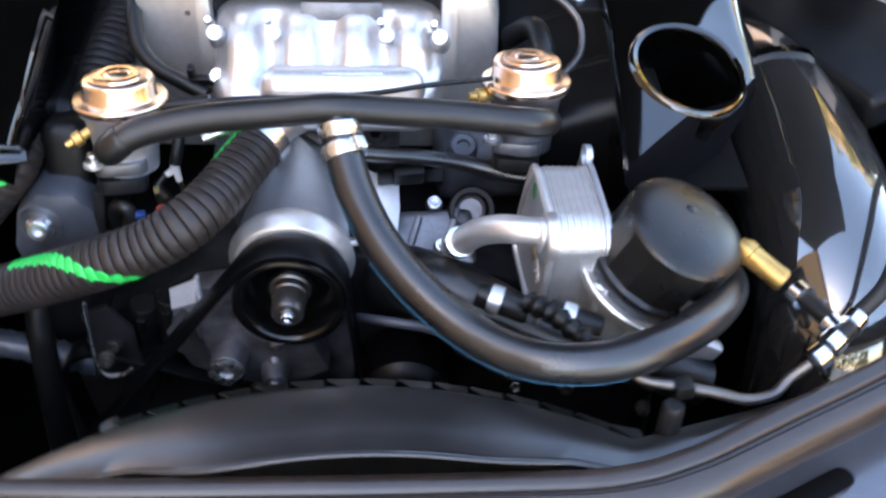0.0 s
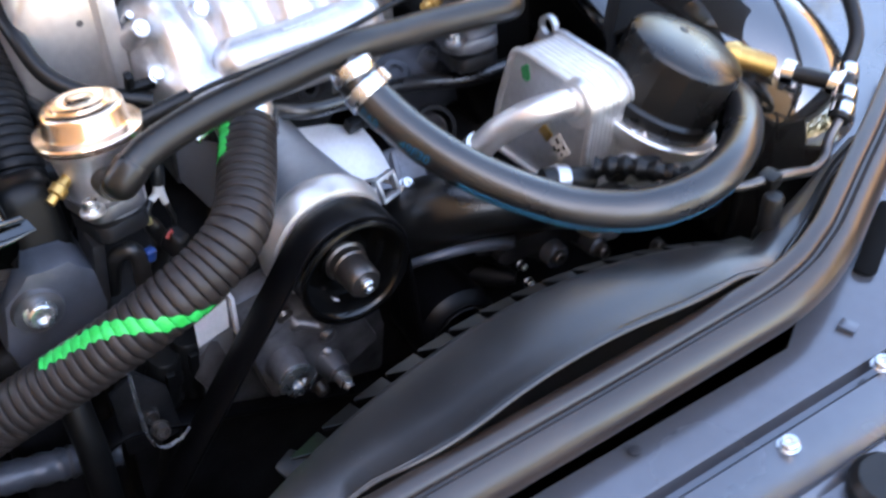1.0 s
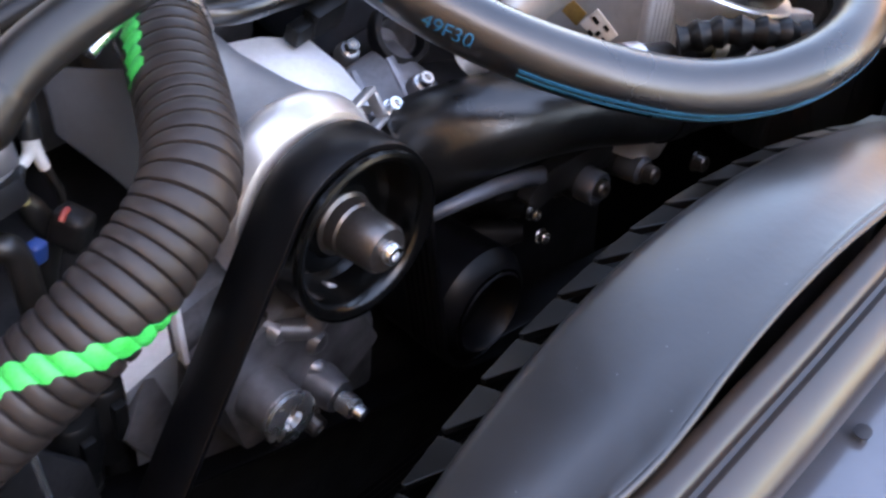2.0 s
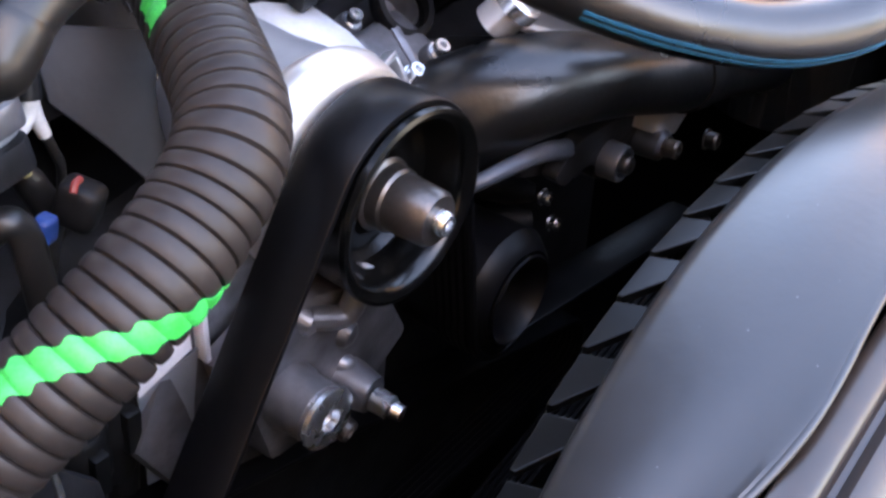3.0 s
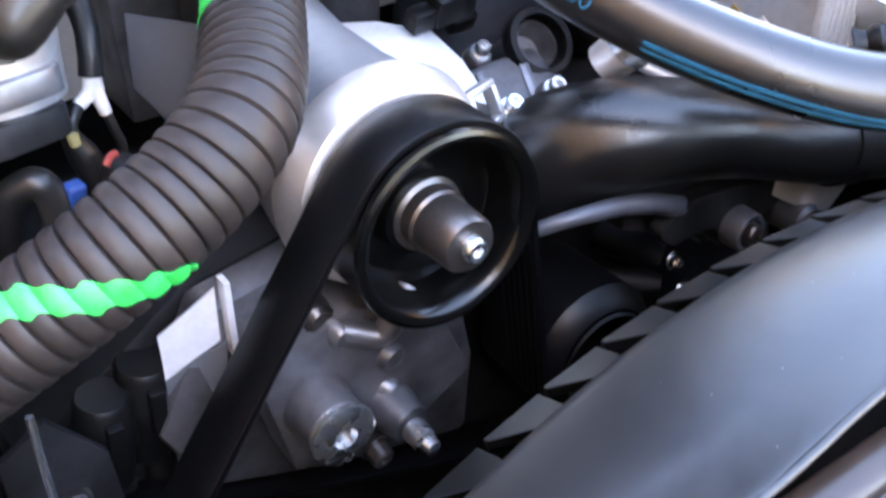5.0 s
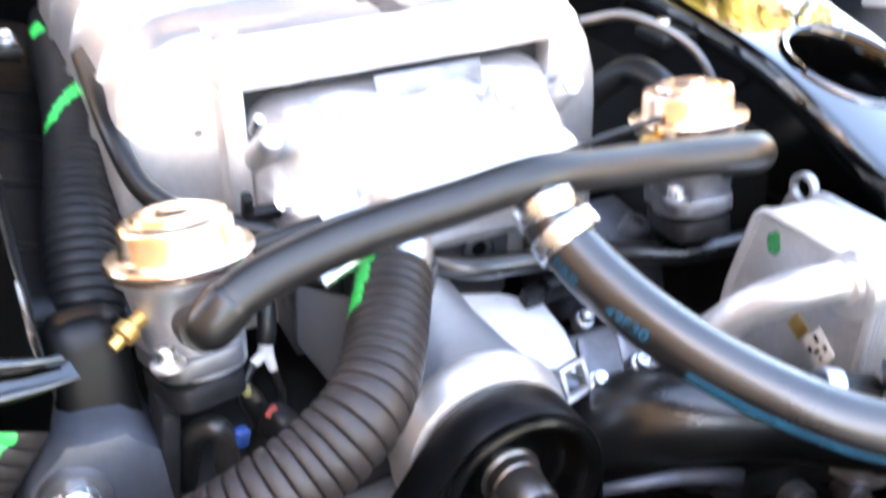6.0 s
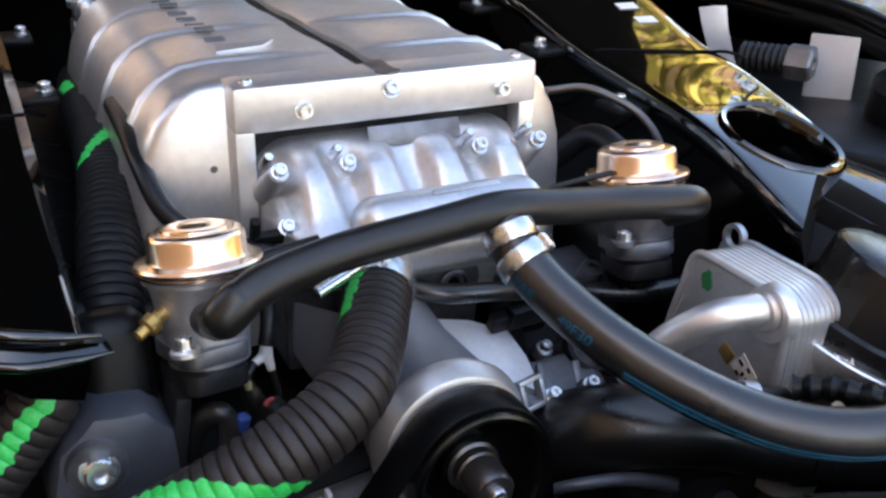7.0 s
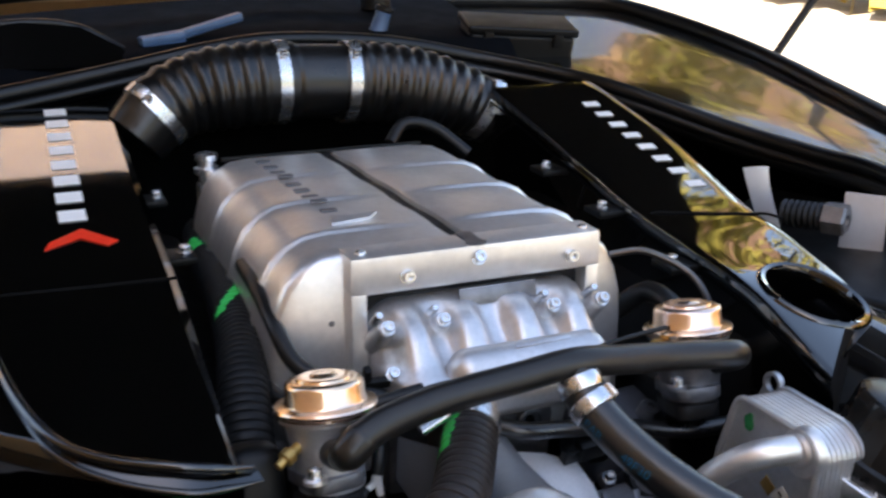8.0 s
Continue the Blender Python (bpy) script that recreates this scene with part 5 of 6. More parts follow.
    # near-black block paints the shade down inside the oval inlet
    part("inlet_shade_floor", block((0.09, 0.09, 0.004), Matrix.Translation(mid + Vector((0, 0, -0.068))), 0.001), DARK, t)
    seam = [right_box_point(0.150 + 0.013 * k, 0.755 - 0.004 * k) + Vector((0, 0, 0.0004 - (0.004 if k in (0, 9) else 0))) for k in range(10)]
    part("seam", tube(seam, 0.0012, 8, 4), DARK, t)
    for y, z in ((0.68, 0.915), (0.79, 0.930), (0.897, 0.942)):
        part("mounting_tab", block((0.026, 0.030, 0.006), pose(0.137, y, z - 0.005), 0.002), PLASTIC, t)
        bolt(t, (0.134, y, z - 0.002), (0, 0, 1), BOLT)
    pts = []
    for k in range(8):
        s = k / 7
        x, y = 0.2315 + 0.002 * s, 0.797 + 0.196 * s
        p = right_box_point(x, y)
        pts.append((p, Vector((1, -0.12, 0)), right_box_point(x + 0.001, y + 0.02) - p))
    bars(t, pts, WHITE, 0.0165, 0.0115)


right_airbox()

L_KNOTS = [(0.45, 0.880), (0.518, 0.899), (0.72, 0.943), (1.12, 0.985), (1.2, 0.99)]


def left_airbox():
    t = thing("air_box", (-0.30, 0.80, 0.80), "glossy black carbon air box with white print and red chevron", "air box", "air boxes")
    bm = bmesh.new()
    rows = []
    for i in range(60):
        y = 0.512 + 0.0105 * i
        inner = -0.235 + 0.004 * max(0, (y - 0.9) / 0.2)
        k = max(0.0, 1 - (y - 0.512) / 0.16)
        outer = -0.43 + 0.16 * k ** 1.6
        row = []
        for j in range(31):
            x = inner + (outer - inner) * j / 30
            z = box_top(y, L_KNOTS)
            e = min(inner - x, x - outer)
            if e < 0.008:
                z -= 0.008 - math.sqrt(max(0, 0.008 ** 2 - (0.008 - e) ** 2))
            row.append(Vector((x, y, z)))
        a, b = row[0], row[-1]
        deep = 0.022 + 0.14 * min(1, max(0, y - 0.53) / 0.14)
        rows.append([a + Vector((-0.004, 0, -deep)), a + Vector((0, 0, -0.4 * deep)), a + Vector((0, 0, -0.008))] + row + [b + Vector((0, 0, -0.008)), b + Vector((0.0, 0.004, -0.5 * deep)), b + Vector((0.01, 0.01, -deep))])
    g = [[bm.verts.new(p) for p in r] for r in rows]
    for i in range(len(g) - 1):
        for k in range(len(g[0]) - 1):
            bm.faces.new((g[i][k], g[i][k + 1], g[i + 1][k + 1], g[i + 1][k]))
    bm.faces.new(g[0][::-1])
    bm.faces.new(g[-1])
    bmesh.ops.recalc_face_normals(bm, faces=bm.faces)
    part("shell", bm, GLOSS, t)
    lip = [(-0.229, 0.512, 0.8960), (-0.245, 0.509, 0.900), (-0.267, 0.510, 0.905), (-0.30, 0.527, 0.907), (-0.325, 0.553, 0.911), (-0.342, 0.60, 0.918), (-0.355, 0.66, 0.930)]
    low = [(-0.225, 0.508, 0.8895), (-0.243, 0.504, 0.891), (-0.266, 0.504, 0.893), (-0.30, 0.522, 0.8975), (-0.3265, 0.550, 0.9050), (-0.343, 0.60, 0.9145), (-0.356, 0.66, 0.9275)]
    part("front_lip", tube(lip, lambda s, w: 0.0028 * min(1, 0.25 + s / 0.03), 14, 10), GLOSS, t, "rolled glossy front lip")
    part("lower_lip", tube(low, lambda s, w: 0.0022 * min(1, 0.25 + s / 0.03), 12, 10), GLOSS, t)
    part("lip_band", sheet([spline(lip, 8), [p.lerp(q, 0.5) + Vector((0, 0.004, 0)) for p, q in zip(spline(lip, 8), spline(low, 8))], spline(low, 8)], 0.0015), GLOSS, t, "glossy concave band below the lip")
    seam = [Vector((-0.236 - 0.02 * k, 0.705 + 0.001 * k, box_top(0.705, L_KNOTS) + 0.0004)) for k in range(10)]
    part("seam", tube(seam, 0.0012, 8, 4), DARK, t)

    for y, z in ((0.80, 0.930), (0.953, 0.935)):
        part("mounting_tab", block((0.026, 0.030, 0.006), pose(-0.223, y, z - 0.006), 0.002), PLASTIC, t)
        bolt(t, (-0.217, y, z - 0.003), (0, 0, 1), BOLT)

    def at(x, y):
        return Vector((x, y, box_top(y, L_KNOTS)))
    pts = []
    for k in range(8):
        y = 1.112 - 0.0400 * k
        pts.append((at(-0.2875 - 0.0008 * k, y), Vector((1, 0, 0)), at(-0.29, y + 0.01) - at(-0.29, y)))
    bars(t, pts, WHITE, 0.020, 0.022)
    z = box_top(0.783, L_KNOTS)
    part("chevron", prism([(-0.318, 0.752), (-0.314, 0.765), (-0.291, 0.785), (-0.268, 0.757), (-0.276, 0.750), (-0.293, 0.768)], 0.0006, Matrix.Translation((0.002, 0.018, z + 0.0003)) @ pose(0, 0.765, 0) @ pose(0, 0, 0, 7, 0, 0) @ pose(0, -0.765, 0), 0.0), RED, t, "red printed chevron", smooth=False)


left_airbox()


def snorkel():
    t = thing("intake_snorkel", (0.32, 0.50, 0.80), "glossy woven carbon snorkel curving down before the air box", "snorkel")
    part("duct", tube([(0.305, 0.80, 0.79), (0.306, 0.70, 0.800), (0.306, 0.60, 0.804), (0.304, 0.53, 0.800), (0.300, 0.485, 0.782), (0.298, 0.470, 0.74), (0.298, 0.470, 0.68)], lambda s, w: 0.058 - 0.006 * s / w, 56, 12), CARBON, t)
    part("joint_band", tube([(0.306, 0.705, 0.7998), (0.306, 0.695, 0.8003)], 0.0595, 56, 4), GLOSS, t)


snorkel()


# ---- intake hose ----
def intake_hose():
    t = thing("intake_hose", (-0.03, 1.10, 0.93), "black ribbed rubber intake hose over the back of the engine", "hose")
    path = [(-0.218, 1.085, 0.958), (-0.190, 1.092, 0.984), (-0.15, 1.100, 0.997), (-0.10, 1.10, 1.002), (-0.05, 1.10, 1.002), (0.0, 1.10, 0.999), (0.05, 1.10, 0.993), (0.095, 1.097, 0.984), (0.135, 1.092, 0.970), (0.165, 1.088, 0.953)]
    pts = resample(spline(path, 16), 0.0016)
    d = [0.0]
    for a, b in zip(pts, pts[1:]):
        d.append(d[-1] + (b - a).length)
    at = [min(range(1, len(d) - 1), key=lambda k: abs(pts[k].x - x)) for x in (-0.196, -0.070, 0.001, 0.150)]
    s0, s1, s2, s3 = (d[i] for i in at)

    def rad(s, w):
        ends = min(s, w - s)
        rib = 0.0030 * abs(math.sin(s * math.pi / 0.0150)) ** 1.5 - 0.0012 if s0 + 0.010 < s < s1 - 0.014 or s2 + 0.010 < s < s3 - 0.010 else 0
        neck = max(0.0, min(1.0, (s - s1 - 0.014) / 0.006, (s2 - 0.002 - s) / 0.006))
        return 0.033 + 0.0080 * min(1, ends / 0.10) + rib - 0.0030 * neck
    part("ribbed_tube", sweep(pts, rad, 36), ELBOW, t)
    for i in at:
        clamp(pts[i], pts[i + 1] - pts[i - 1], rad(d[i], d[-1]) + 0.0005, "wide bright steel clamp round the black intake hose", 0.012, (0, -0.6, 1))
    part("nozzle", lathe([(0, 0.008), (0.03, 0.0075), (0.032, 0.009), (0.038, 0.009), (0.04, 0.006)], (0.155, 1.065, 0.948), (0.195, 1.04, 0.935), 16), PLASTIC, t)


intake_hose()


# ---- cylinder head covers ----
def head_cover(x, sgn):
    t = thing("cylinder_head_cover", (x, 0.82, 0.80), "matt black cylinder head cover with bright bolts", "head cover", "head covers")
    part("cover", block((0.11, 0.50, 0.10), pose(x, 0.85, 0.82, 0, -18 * sgn, 0), 0.014, seg=3), PLASTIC, t)
    for y in (0.66, 0.74, 0.82, 0.90, 0.98):
        part("rib", block((0.09, 0.008, 0.012), pose(x + 0.004 * sgn, y, 0.870, 0, -18 * sgn, 0), 0.002), PLASTIC, t)


head_cover(0.150, 1)
head_cover(-0.245, -1)


# ---- left bracket, wires, plates ----
def engine_bracket():
    t = thing("engine_bracket", (-0.23, 0.53, 0.80), "dark grey cast bracket with a bright bolt", "bracket")
    part("body", prism([(-0.256, 0.775), (-0.215, 0.772), (-0.196, 0.80), (-0.199, 0.832), (-0.211, 0.846), (-0.236, 0.847), (-0.253, 0.830), (-0.260, 0.80)], 0.05, pose(0, 0.578, 0, 90, 0, 0), 0.010), BRACKETGREY, t)
    part("neck", block((0.034, 0.034, 0.06), pose(-0.219, 0.568, 0.848, -14, 0, 0), 0.012, seg=3), PLASTIC, t, "black neck of the bracket")
    pad = part("bolt_seat", lathe([(0, 0.015), (0.004, 0.014)], (-0.236, 0.529, 0.822), (-0.236, 0, 0.825), 24), DULL, t)
    bolt(pad, (-0.236, 0.525, 0.822), (0, -1, 0.2), BIGBOLT)
    part("rib", block((0.008, 0.03, 0.070), pose(-0.199, 0.545, 0.812, 0, 8, 0), 0.003), DARKCAST, t)


engine_bracket()


def loose_plate():
    t = thing("shield_plate", (-0.145, 0.52, 0.745), "bare aluminium shield plate behind the belt", "shield plate")
    part("plate", sheet([[(-0.1350, 0.5140, 0.7860), (-0.1360, 0.5130, 0.7760), (-0.1370, 0.5120, 0.7655)], [(-0.1455, 0.5170, 0.7785), (-0.1460, 0.5160, 0.7690), (-0.1470, 0.5155, 0.7590)], [(-0.1560, 0.5200, 0.7710), (-0.1563, 0.5195, 0.7620), (-0.1568, 0.5190, 0.7525)]], 0.0012), PLATE, t)
    # darker metal here carries the plate's fading light in its colour
    part("lower_fold", sheet([[(-0.1345, 0.5120, 0.7640), (-0.1380, 0.5150, 0.738), (-0.1410, 0.5180, 0.705)], [(-0.1470, 0.5165, 0.7580), (-0.1480, 0.5185, 0.735), (-0.1500, 0.5205, 0.705)], [(-0.1568, 0.5200, 0.7515), (-0.1570, 0.5215, 0.733), (-0.1590, 0.5230, 0.705)]], 0.0012), NOSE, t, "lower fold of the plate, in darker metal for its shading")
    part("folded_edge", block((0.0025, 0.006, 0.034), pose(-0.1335, 0.5095, 0.775, 4, 0, 0), 0.0006), PLATE, t)
    part("lower_bracket", prism([(-0.218, 0.70), (-0.182, 0.70), (-0.184, 0.742), (-0.200, 0.765), (-0.218, 0.755)], 0.004, pose(0, 0.512, 0, 90, 0, 0), 0.0008), DARKCAST, t)
    bolt(t, (-0.199, 0.508, 0.728), (0, -1, 0.3), GREYBOLT)


loose_plate()


def cable(name, path, r, mat, label, category="cable", n=10):
    t = tagged(part(name, tube(path, r, 12, n), mat), label, category)
    return t


def wiring():
    t = thing("wiring_loom", (-0.15, 0.56, 0.80), "black wiring with a pale connector, yellow sleeve and blue clip", "wiring")
    joint = tube([(-0.1475, 0.556, 0.8530), (-0.1492, 0.556, 0.8475), (-0.1520, 0.5555, 0.8450), (-0.1545, 0.555, 0.8440)], lambda s, w: 0.0030 - 0.0008 * s / w, 10, 6)
    tube([(-0.1475, 0.5565, 0.8530), (-0.1472, 0.556, 0.8460), (-0.1460, 0.555, 0.8385)], lambda s, w: 0.0032 - 0.0010 * s / w, 10, 6, joint)
    part("white_connector", joint, CONNECTOR, t, "translucent white forked connector")
    part("wire", tube([(-0.146, 0.578, 0.888), (-0.1440, 0.564, 0.870), (-0.1455, 0.5585, 0.860), (-0.1475, 0.5565, 0.852)], 0.0042, 12, 8), RUBBER, t)
    part("wire", tube([(-0.1460, 0.5555, 0.840), (-0.1445, 0.555, 0.832), (-0.1430, 0.556, 0.823), (-0.146, 0.560, 0.800)], 0.0017, 10, 8), PIPE, t)
    branch = part("wire", tube([(-0.1545, 0.5550, 0.8440), (-0.1575, 0.5525, 0.8415), (-0.1600, 0.5505, 0.8370), (-0.1570, 0.550, 0.8265), (-0.1540, 0.550, 0.8150), (-0.1580, 0.551, 0.8040), (-0.162, 0.555, 0.785)], lambda s, w: 0.0022 + 0.0030 * min(1, max(0, (s - 0.006) / 0.012)), 14, 8), PIPE, t)
    part("sleeve", tube([(-0.1602, 0.5465, 0.8395), (-0.1604, 0.5462, 0.8375), (-0.1602, 0.5462, 0.8355)], 0.0019, 10, 6), YELLOW, branch, "yellow tape mark")
    part("wire", tube([(-0.192, 0.545, 0.800), (-0.1875, 0.536, 0.828), (-0.1795, 0.530, 0.8360), (-0.1755, 0.528, 0.8310), (-0.1760, 0.526, 0.8190), (-0.178, 0.524, 0.790)], 0.0052, 14, 8), PIPE, t)
    part("clip", block((0.007, 0.006, 0.009), pose(-0.1690, 0.5275, 0.8290, 10, 8, 20), 0.002, seg=3), BLUE, t, "blue clip")
    part("plug", block((0.012, 0.014, 0.016), pose(-0.1505, 0.537, 0.823, 20, 10, 30), 0.004, seg=3), DARKCAST, t)
    part("wire", tube([(-0.1525, 0.530, 0.8370), (-0.1550, 0.529, 0.8368), (-0.1570, 0.528, 0.8350)], 0.0013, 8, 6), REDWIRE, t, "short red wire")


wiring()


def inner_panel():
    t = thing("heat_shield", (-0.13, 0.565, 0.79), "dark painted steel panel behind the corrugated hose", "shield plate")
    part("panel", prism([(0.030, -0.006), (0.05, -0.006), (0.05, 0.056), (-0.0155, 0.060), (-0.0112, 0.0336), (0.008, 0.0168)], 0.003, pose(-0.13, 0.565, 0.80, 62, 12, -25), 0.001), PANEL, t)
    m = pose(-0.13, 0.565, 0.80, 62, 12, -25)
    part("folded_edge", block((0.003, 0.055, 0.010), m @ pose(0.0515, 0.025, 0.002), 0.001), PANEL, t)
    for x, y in ((0.032, 0.040), (0.038, 0.008)):
        place("bolt", HEXBOLT, t, "", m @ pose(x, y, 0.003))


inner_panel()


def sensor_cluster():
    t = thing("sensor_bracket", (0.0, 0.55, 0.79), "bright aluminium bracket with a square clip", "bracket")
    part("plate", sheet([[(-0.044, 0.590, 0.830), (-0.020, 0.588, 0.825), (0.003, 0.583, 0.816)], [(-0.036, 0.567, 0.819), (-0.013, 0.566, 0.818), (0.004, 0.562, 0.810)], [(-0.027, 0.544, 0.807), (-0.011, 0.542, 0.806), (0.002, 0.538, 0.799)]], 0.005), PLATE, t)
    part("black_clip", block((0.022, 0.010, 0.014), pose(0.010, 0.578, 0.828, 20, 0, 8), 0.002), PLASTIC, t, "black plastic connector")
    part("black_clip", block((0.012, 0.008, 0.010), pose(-0.006, 0.577, 0.826, 20, 0, 8), 0.0015), PLASTIC, t, "black plastic connector")
    m = pose(-0.012, 0.527, 0.808, 66, 0, 18)
    bm = block((0.017, 0.0026, 0.006), m @ pose(0, 0.0072, 0), 0.0006)
    block((0.017, 0.0026, 0.006), m @ pose(0, -0.0072, 0), 0.0006, bm)
    block((0.0026, 0.0118, 0.006), m @ pose(0.0072, 0, 0), 0.0006, bm)
    block((0.0026, 0.0118, 0.006), m @ pose(-0.0072, 0, 0), 0.0006, bm)
    part("square_clip", bm, CAST, t)
    part("clip_arm", block((0.018, 0.004, 0.010), pose(-0.028, 0.530, 0.806, 66, 0, 10), 0.001), CAST, t)
    for p in ((0.002, 0.527, 0.803), (0.034, 0.539, 0.796), (0.029, 0.584, 0.798)):
        boss = part("boss", lathe([(-0.006, 0.0066), (-0.001, 0.0058), (0, 0.0050)], p, (p[0], p[1] - 0.5, p[2] + 0.7), 14), DULL, t)
        bolt(boss, p, (0.05, -0.55, 0.8), SMALLBOLT)
    part("casting", block((0.080, 0.050, 0.020), pose(0.018, 0.560, 0.776, 30, 0, 5), 0.006, seg=3), DULL, t)
    for x, y in ((-0.008, 0.546), (0.012, 0.552), (0.040, 0.562)):
        part("ridge", block((0.005, 0.044, 0.008), pose(x, y, 0.785, 30, 0, -18), 0.002), DULL, t)
    r = thing("ring_clamp", (0.055, 0.575, 0.795), "black rubber ring clamp round a short hose stub", "ring clamp")
    part("ring", lathe([(-0.004, 0.0128), (-0.004, 0.0160), (-0.002, 0.0172), (0.002, 0.0172), (0.004, 0.0160), (0.004, 0.0128)], (0.056, 0.577, 0.797), (0.056, 0.50, 0.86), 32, caps=False), BELT, r)
    part("stub", lathe([(-0.03, 0.0112), (-0.002, 0.0112), (-0.001, 0.0100), (-0.014, 0.0085)], (0.056, 0.577, 0.797), (0.056, 0.50, 0.86), 24), DULL, r)
    part("lug", block((0.014, 0.010, 0.010), pose(0.029, 0.600, 0.809, 30, 0, 0), 0.002), PLASTIC, r)


sensor_cluster()

cable("rubber_line", [(-0.075, 0.60, 0.858), (-0.045, 0.577, 0.852), (-0.015, 0.575, 0.848), (0.018, 0.582, 0.840), (0.054, 0.586, 0.831), (0.088, 0.577, 0.827), (0.13, 0.57, 0.83)], 0.0058, HOSE, "thin black rubber line behind the hose", "hose")
cable("vacuum_hose", [(-0.150, 0.556, 0.897), (-0.125, 0.556, 0.901), (-0.10, 0.560, 0.902), (-0.06, 0.562, 0.902), (-0.02, 0.566, 0.902), (0.03, 0.575, 0.905), (0.066, 0.582, 0.905)], 0.0018, RUBBER, "thin black vacuum line between the valves", "hose")
cable("vacuum_stub", [(-0.155, 0.557, 0.896), (-0.14, 0.556, 0.899), (-0.118, 0.556, 0.902)], 0.0048, RUBBER, "short black vacuum sleeve", "hose")
cable("vacuum_hose", [(-0.199, 0.76, 0.895), (-0.197, 0.70, 0.885), (-0.190, 0.655, 0.872), (-0.172, 0.625, 0.865), (-0.155, 0.60, 0.868), (-0.150, 0.58, 0.88)], 0.006, RUBBER, "black hose running past the supercharger", "hose")
cable("breather_hose", [(0.085, 0.68, 0.88), (0.10, 0.66, 0.90), (0.105, 0.63, 0.895), (0.10, 0.605, 0.87), (0.09, 0.60, 0.85)], 0.008, RUBBER, "black looped breather hose beside the supercharger", "hose")
cable("cable", [(0.062, 0.655, 0.935), (0.10, 0.665, 0.93), (0.128, 0.650, 0.915), (0.130, 0.625, 0.90), (0.11, 0.60, 0.89)], 0.0026, GREYSTEEL, "thin grey cable beside the supercharger", "cable")
cable("vacuum_hose", [(-0.182, 0.76, 0.925), (-0.184, 0.70, 0.926), (-0.184, 0.66, 0.918), (-0.179, 0.632, 0.902), (-0.166, 0.616, 0.892), (-0.147, 0.606, 0.886), (-0.128, 0.598, 0.880)], 0.0056, RUBBER, "black hose passing behind the bypass valve", "hose")
cable("rear_hose", [(0.01, 0.985, 0.955), (0.03, 1.00, 0.97), (0.06, 1.00, 0.965), (0.09, 0.98, 0.94)], 0.006, RUBBER, "black hose behind the supercharger", "hose")


# ---- cowl, wings, windscreen ----
SEAL_PATH = [(-0.75, 0.95, 0.96), (-0.55, 1.07, 0.98), (-0.339, 1.15, 0.998), (-0.229, 1.17, 1.012), (-0.11, 1.18, 1.031), (-0.033, 1.19, 1.034), (0.08, 1.19, 1.025), (0.185, 1.18, 1.004), (0.266, 1.12, 0.988), (0.306, 1.06, 0.978), (0.38, 0.95, 0.948), (0.418, 0.86, 0.936), (0.43, 0.78, 0.933), (0.44, 0.66, 0.91)]


def rubber_seal(path, label, r):
    t = thing("seal", path[0], label, "seal", kind="structure")
    part("bulb", tube(path, r, 14, 8), SEALRUBBER, t)
    part("lip", tube([(x, y - 0.9 * r, z - 1.5 * r) for x, y, z in path], r * 0.75, 12, 8), SEALRUBBER, t)
    part("carrier", tube([(x, y + 0.5 * r, z - 2.0 * r) for x, y, z in path], r * 1.1, 10, 8), PLASTIC, t)


rubber_seal(SEAL_PATH, "black rubber cowl seal round the back of the bay", 0.0085)


